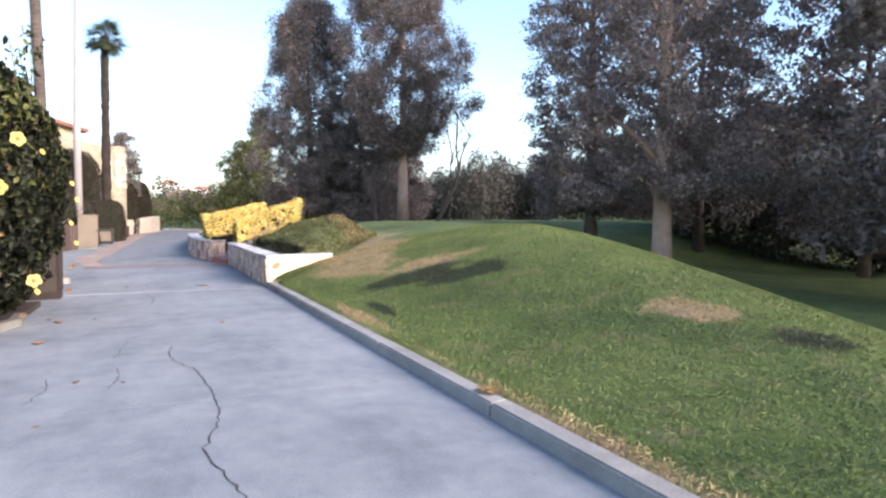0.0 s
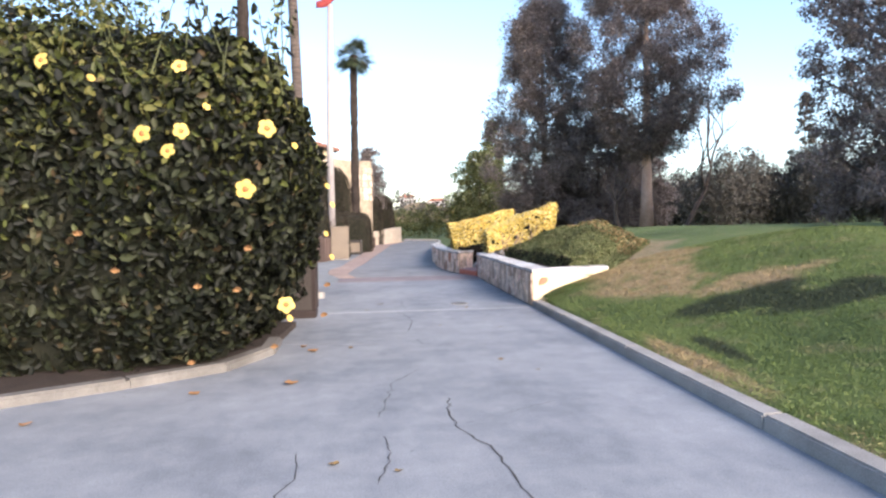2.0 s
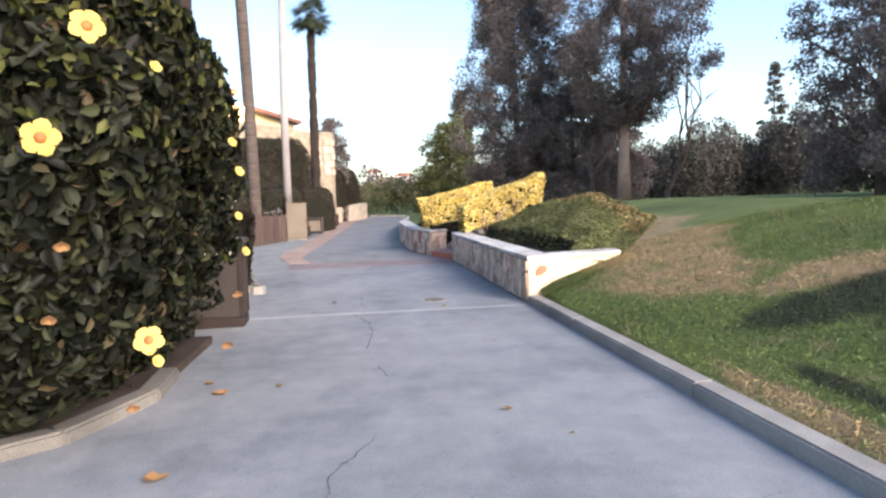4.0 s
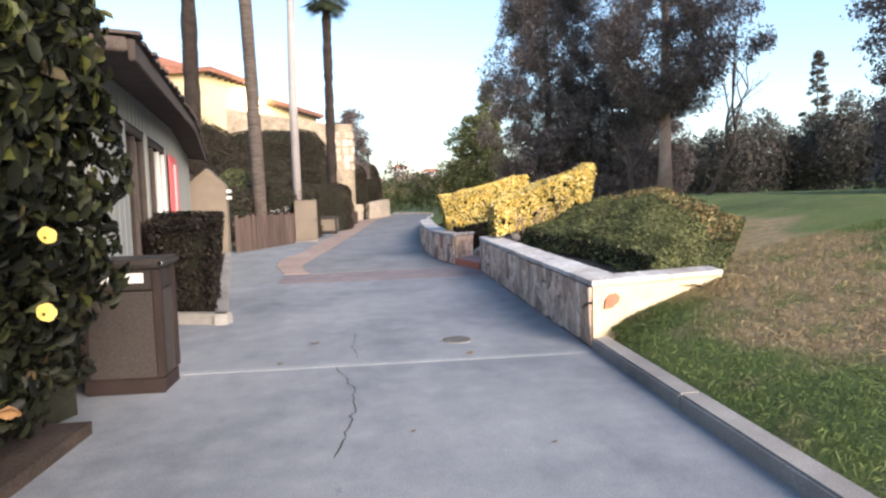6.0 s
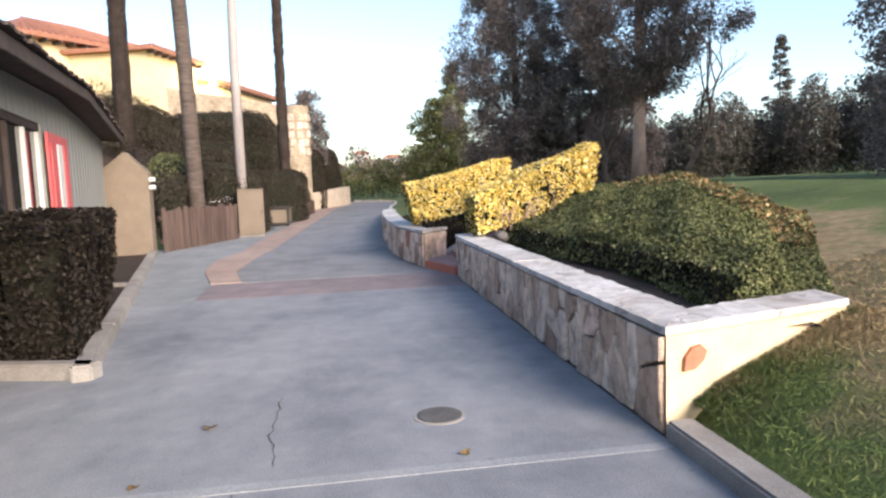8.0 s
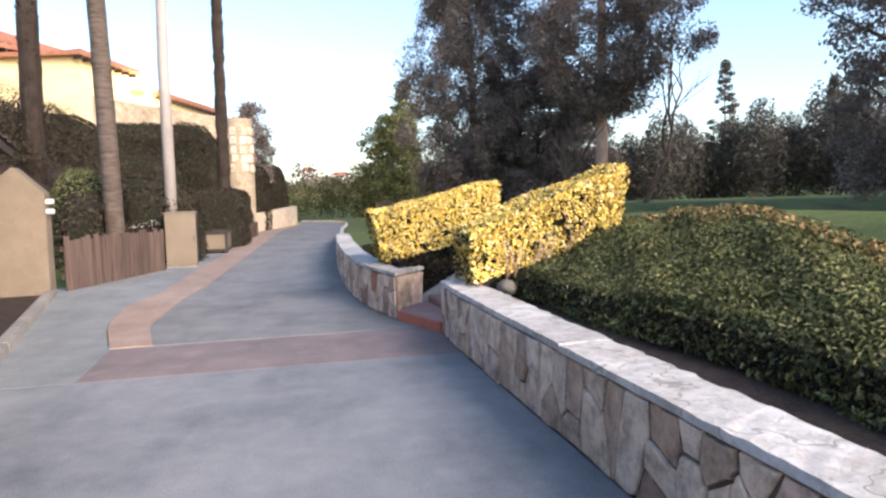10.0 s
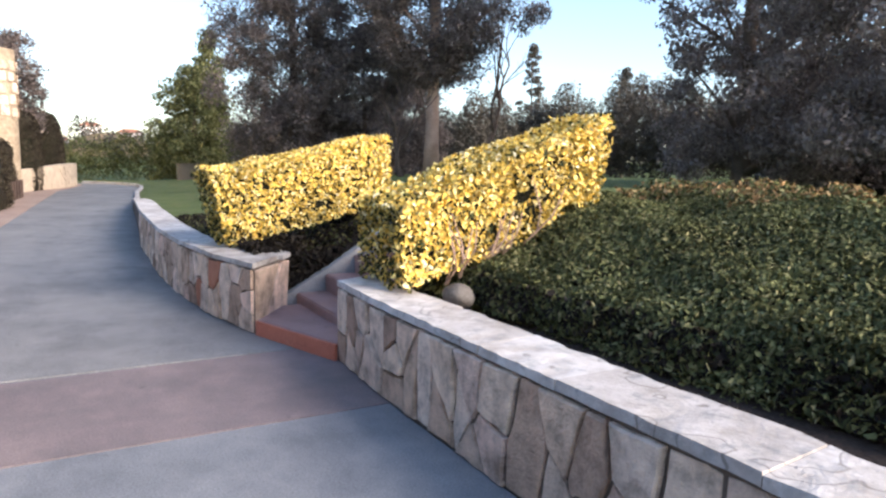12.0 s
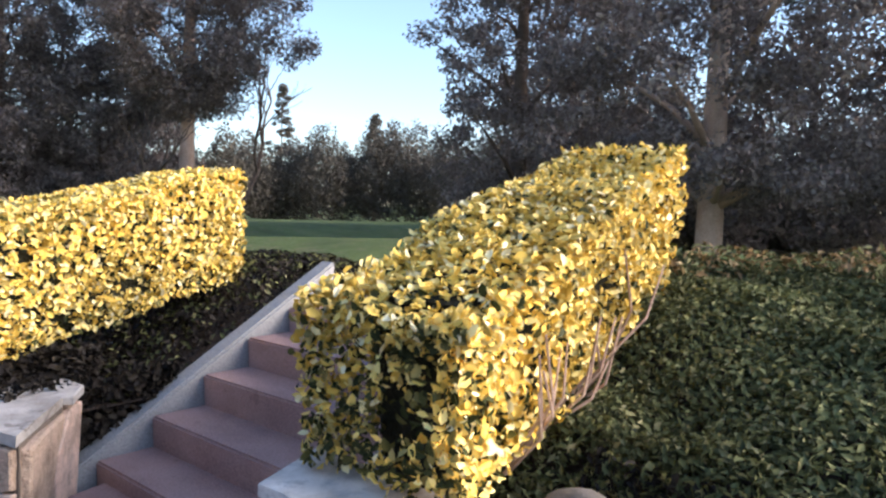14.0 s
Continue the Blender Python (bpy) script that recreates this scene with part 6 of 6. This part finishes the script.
def house_block(ob, p, q, depth, z0, eave, ridge, over=0.9):
    p, q = Vector(p), Vector(q)
    d = (q - p).normalized()
    n = Vector((-d.y, d.x))
    c = [p, q, q + n * depth, p + n * depth]
    part("wall", hull([(v.x, v.y, z0) for v in c] + [(v.x, v.y, eave) for v in c]), M_STUCCO, ob)
    e0, e1, e2, e3 = p - d * over - n * over, q + d * over - n * over, q + d * over + n * (depth + over), p - d * over + n * (depth + over)
    r0, r1 = p + d * depth * 0.35 + n * depth / 2, q - d * depth * 0.35 + n * depth / 2
    bm = bmesh.new()
    th = 0.25
    lo = [bm.verts.new((v.x, v.y, eave - 0.12)) for v in (e0, e1, e2, e3)]
    hi = [bm.verts.new((v.x, v.y, eave + th - 0.12)) for v in (e0, e1, e2, e3)]
    rr = [bm.verts.new((v.x, v.y, ridge)) for v in (r0, r1)]
    bm.faces.new(lo[::-1])
    for i in range(4):
        bm.faces.new((lo[i], lo[(i + 1) % 4], hi[(i + 1) % 4], hi[i]))
    bm.faces.new((hi[0], hi[1], rr[1], rr[0]))
    bm.faces.new((hi[1], hi[2], rr[1]))
    bm.faces.new((hi[2], hi[3], rr[0], rr[1]))
    bm.faces.new((hi[3], hi[0], rr[0]))
    part("roof", bm, M_TERRACOTTA, ob, "terracotta tiled roof")
    # rows of half-round tiles down the front slope
    L = (e1 - e0).length
    k = int(L / 0.45)
    for i in range(k):
        f = (i + 0.5) / k
        a = e0.lerp(e1, f)
        b = r0.lerp(r1, float(np.clip((f - 0.22) / 0.56, 0, 1)))
        part("roof_tile", tube([(a.x, a.y, eave + 0.15), (b.x, b.y, ridge + 0.02)], [0.10, 0.07], 6), M_TERRACOTTA, ob)
    for i in range(int(L / 0.9)):
        a = e0 + d * (0.3 + 0.9 * i)
        b = a + n * (over - 0.05)
        s2 = d * 0.10
        part("rafter_tail", hull([(v.x, v.y, eave - 0.32) for v in (a, a + s2, b + s2, b)] + [(v.x, v.y, eave - 0.13) for v in (a, a + s2, b + s2, b)]), M_TRIM, ob)


house = thing("house", "cream stucco hillside house with terracotta tiled roofs", "house", (-12, 62, 4))
house_block(house, (-17.1, 54.2), (-11.2, 62.4), 9, 3.5, 11.0, 13.2)
house_block(house, (-9.97, 55.3), (-8.27, 61.3), 6, 3.5, 10.3, 10.9, 0.6)
house_block(house, (-7.8, 63.95), (-4.2, 76.1), 6, 3.5, 9.5, 9.9, 0.6)
lamp_at = Vector((-7.40, 63.0, 9.15))
hl = thing("wall_lamp", "glowing flood lamp on the house wall", "lamp", tuple(lamp_at))
m = Mat("lamp_glow")
m.b.inputs["Emission Color"].default_value = (1.0, 0.75, 0.35, 1)
m.b.inputs["Emission Strength"].default_value = 60.0
bm = bmesh.new()
bmesh.ops.create_icosphere(bm, subdivisions=2, radius=0.2, matrix=Matrix.Translation(lamp_at))
part("bulb", bm, m.m, hl)
part("bracket", block(lamp_at.x - 0.06, lamp_at.x + 0.06, lamp_at.y, lamp_at.y + 0.6, lamp_at.z + 0.12, lamp_at.z + 0.2, 0.01), M_DARKMETAL, hl)
pl = bpy.data.lights.new("wall_lamp_light", "POINT")
pl.energy, pl.color, pl.shadow_soft_size = 900.0, (1.0, 0.74, 0.36), 0.25
plo = new("wall_lamp_light", pl)
plo.location = lamp_at + Vector((0.55, -0.75, -0.1))

# ---------------------------------------------------------------- palms and pole
def palm(label, x, y, base, h, r0, r1, bark, frond_n=0, shaggy=True, lean=(0, 0), seed=0):
    r = random.Random(seed)
    ob = thing("palm_tree", label, "palm", (x, y, base), "palms")
    n = 40
    pts = [(x + lean[0] * (i / n) ** 1.5, y + lean[1] * (i / n), base + h * i / n) for i in range(n + 1)]
    rad = [r0 + (r1 - r0) * i / n + (r.uniform(0, 0.05) if shaggy else 0.004 * (i % 2)) for i in range(n + 1)]
    part("trunk", tube(pts, rad, 12, rough=0.12 if shaggy else 0.03), bark, ob, smooth=not shaggy)
    if shaggy:
        bm = bmesh.new()
        for i in range(240):
            f = r.random()
            a = r.random() * 6.283
            c = Vector((x + lean[0] * f ** 1.5, y + lean[1] * f, base + h * f))
            R = r0 + (r1 - r0) * f
            d = Vector((math.cos(a), math.sin(a), 0))
            t = Vector((-d.y, d.x, 0)) * 0.05
            v = [bm.verts.new(q) for q in (c + d * R - t, c + d * R + t, c + d * (R + r.uniform(0.05, 0.12)) + Vector((0, 0, 0.12)))]
            bm.faces.new(v)
        tagged(part("husk", bm, bark, ob), "ragged old leaf bases", kind="stuff")
    top = Vector(pts[-1])
    for i in range(frond_n):
        a = i * 2.4
        el = radians(r.uniform(-55, 60))
        d = Vector((math.cos(a) * math.cos(el), math.sin(a) * math.cos(el), math.sin(el)))
        stem_end = top + d * r.uniform(0.45, 0.7)
        bm = tube([top, stem_end], [0.02, 0.012], 4)
        side = d.cross(Vector((0, 0, 1))).normalized()
        upv = side.cross(d)
        for k in range(15):
            b = radians(-100 + 200 * k / 14)
            tip = stem_end + (d * math.cos(b) + side * math.sin(b)) * r.uniform(0.5, 0.7) + upv * 0.05 - Vector((0, 0, 0.18 * abs(math.sin(b)) + 0.08))
            e = (tip - stem_end).cross(upv).normalized() * 0.03
            mid = stem_end.lerp(tip, 0.5)
            v = [bm.verts.new(q) for q in (stem_end, mid + e, tip, mid - e)]
            bm.faces.new(v)
        part("frond", bm, L_PALM, ob)
    return ob


palm("tall palm with a ragged dark trunk by the garage roof", -5.42, 32.7, 0.3, 17, 0.27, 0.23, M_PALMDARK, 22, True, (0.3, 0), 1)
palm("tall smooth-trunked palm behind the fence", -2.22, 27.3, 0.0, 17, 0.20, 0.16, M_PALM, 22, False, (-0.5, 0), 2)
palm("slender fan palm with a dark trunk and round crown", -0.58, 36.6, 0.2, 9.8, 0.20, 0.15, M_PALMDARK, 46, True, (0.05, 0), 3)
pole = thing("flag_pole", "tall weathered white pole with a furled red flag", "pole", (-1.22, 28.95, 0))
px, py = -1.30, 29.1
part("shaft", tube([(px, py, 0), (px, py, 5), (px + 0.12, py, 10.2)], [0.15, 0.135, 0.11], 14), M_POLE, pole, smooth=True)
part("upper_shaft", tube([(px + 0.12, py, 10.2), (px + 0.13, py, 13.2)], [0.07, 0.05], 12), M_PALM, pole, "brownish upper shaft", True)
bm = bmesh.new()
rows = []
for i in range(9):
    f = i / 8
    xx = px - 0.42 + 0.9 * f
    rows.append([bm.verts.new((xx, py - 0.13 + 0.06 * math.sin(9 * f + k), 10.25 + 0.3 * f - 0.34 * k * (0.75 + 0.25 * math.sin(5 * f)) / 3)) for k in range(4)])
for a, b in zip(rows, rows[1:]):
    for k in range(3):
        bm.faces.new((a[k], a[k + 1], b[k + 1], b[k]))
fl = part("flag", bm, M_RED, pole, "furled red cloth", True)
so = fl.modifiers.new("thickness", "SOLIDIFY")
so.thickness = 0.02

# ---------------------------------------------------------------- small things on the drive
mh = thing("manhole_cover", "round dark iron cover set in the drive", "manhole cover", (1.9, 12.6, 0))
part("rim", tube([(1.9, 12.6, -0.02), (1.9, 12.6, 0.005)], [0.155, 0.155], 28), M_KERB, mh)
part("lid", tube([(1.9, 12.6, 0.0), (1.9, 12.6, 0.010)], [0.135, 0.133], 28), M_IRON, mh)
for i in range(-3, 4):
    w = math.sqrt(0.12 ** 2 - (i * 0.033) ** 2)
    part("rib", block(1.9 - w, 1.9 + w, 12.6 + i * 0.033 - 0.006, 12.6 + i * 0.033 + 0.006, 0.010, 0.013), M_IRON, mh)


def litter(label, x, y, r, mat, z=0.0, seed=0):
    q = random.Random(seed)
    bm = bmesh.new()
    a0 = q.random() * 6.28
    ring = []
    for k in range(9):
        a = a0 + k * 6.283 / 9
        R = r * (1.0 if k % 3 else 0.55) * q.uniform(0.8, 1.15)
        ring.append(bm.verts.new((x + R * math.cos(a), y + R * 0.8 * math.sin(a), z + 0.006 + r * q.uniform(0.05, 0.4))))
    c = bm.verts.new((x, y, z + 0.005))
    for k in range(9):
        bm.faces.new((c, ring[k], ring[(k + 1) % 9]))
    tagged(part("fallen_leaf", bm, mat), label, "leaf", "litter on the drive")


for i, (x, y, r) in enumerate([(-0.20, 7.22, 0.075), (-0.95, 7.0, 0.055), (-0.15, 8.7, 0.07), (-0.28, 9.0, 0.05), (-1.9, 6.3, 0.05)]):
    litter("fallen yellowed flower lying on the concrete", x, y, r, L_WILT, 0.0, i)
for i, (x, y, r) in enumerate([(0.36, 11.98, 0.05), (0.58, 12.7, 0.075), (1.94, 12.0, 0.06), (0.30, 5.2, 0.06), (0.66, 5.05, 0.04), (1.75, 7.9, 0.06), (2.0, 7.4, 0.03), (0.25, 8.8, 0.05), (1.35, 10.2, 0.03), (0.75, 18.9 + 2.0, 0.05), (2.1, 9.9, 0.03), (0.15, 4.0, 0.04)]):
    litter("dry brown leaf lying on the concrete", x, y, r * 0.65, L_BROWN, 0.004, 50 + i)
litter("clump of dry leaves lying on the kerb", 3.09, 3.28, 0.10, L_BROWN, 0.105, 90)
litter("clump of dry leaves lying on the kerb", 3.12, 3.22, 0.08, L_BROWN, 0.105, 91)

tan = thing("utility_box", "tan box standing on the far lawn beside the drive", "box", (8.6, 59, 0.1))
zb = float(ground_z(8.6, 59.0)) - 0.1
part("body", block(8.0, 9.2, 58.6, 59.4, zb, zb + 1.0, 0.02), M_CABINET, tan)
part("lid", block(7.95, 9.25, 58.55, 59.45, zb + 1.002, zb + 1.06, 0.015), M_PANEL, tan)

# dry far hillside with pale houses
def dry_z(x, y):
    return ground_z(x, y) - 1.5 + 7.0 * np.exp(-(((x - 14) / 13) ** 2 + ((y - 215) / 16) ** 2))


dry = grid_mesh("far_hillside", np.arange(-12, 42, 1.5), np.arange(182, 250, 2.0), dry_z, M_DRYHILL)
setting(dry, "distant dry tan hillside", "hillside")
for x, y, w in ((10, 216, 5.0), (20, 222, 6.5), (3, 224, 4.0)):
    z = float(dry_z(np.array(x), np.array(y))) - 0.4
    ob = thing("far_house", "small pale house on the distant hillside", "house", (x, y, z))
    part("wall", block(x - w / 2, x + w / 2, y, y + 4, z, z + 2.6), M_WHITE, ob)
    part("roof", hull([(x - w / 2 - 0.4, y - 0.4, z + 2.61), (x + w / 2 + 0.4, y - 0.4, z + 2.61), (x + w / 2 + 0.4, y + 4.4, z + 2.61), (x - w / 2 - 0.4, y + 4.4, z + 2.61),
                       (x - w / 4, y + 1.9, z + 3.7), (x + w / 4, y + 1.9, z + 3.7), (x + w / 4, y + 2.1, z + 3.7), (x - w / 4, y + 2.1, z + 3.7)]), M_TERRACOTTA, ob)

# rank grass along the foot of the return wall and behind the kerb
tx = np.concatenate([rng.uniform(3.2, 4.5, 5200), rng.uniform(3.17, 3.34, 1300)])
ty = np.concatenate([11.99 + (tx[:5200] - 3.02) * 0.288 - np.abs(rng.normal(0, 0.16, 5200)), rng.uniform(-1, 11.8, 1300)])
tp = np.stack([tx, ty, ground_z(tx, ty) + 0.02], 1)
rank = thing("rank_grass", "longer ragged dry grass along the wall and kerb", "grass", (3.8, 11.8, 0.3), kind="stuff")
leaf_mesh("blades", tp, rng.normal(0, 0.6, (len(tp), 3)) * (1, 1, 0.1), 0.06, M_BLADE, rank, 0.3, 0.09, 0.05)
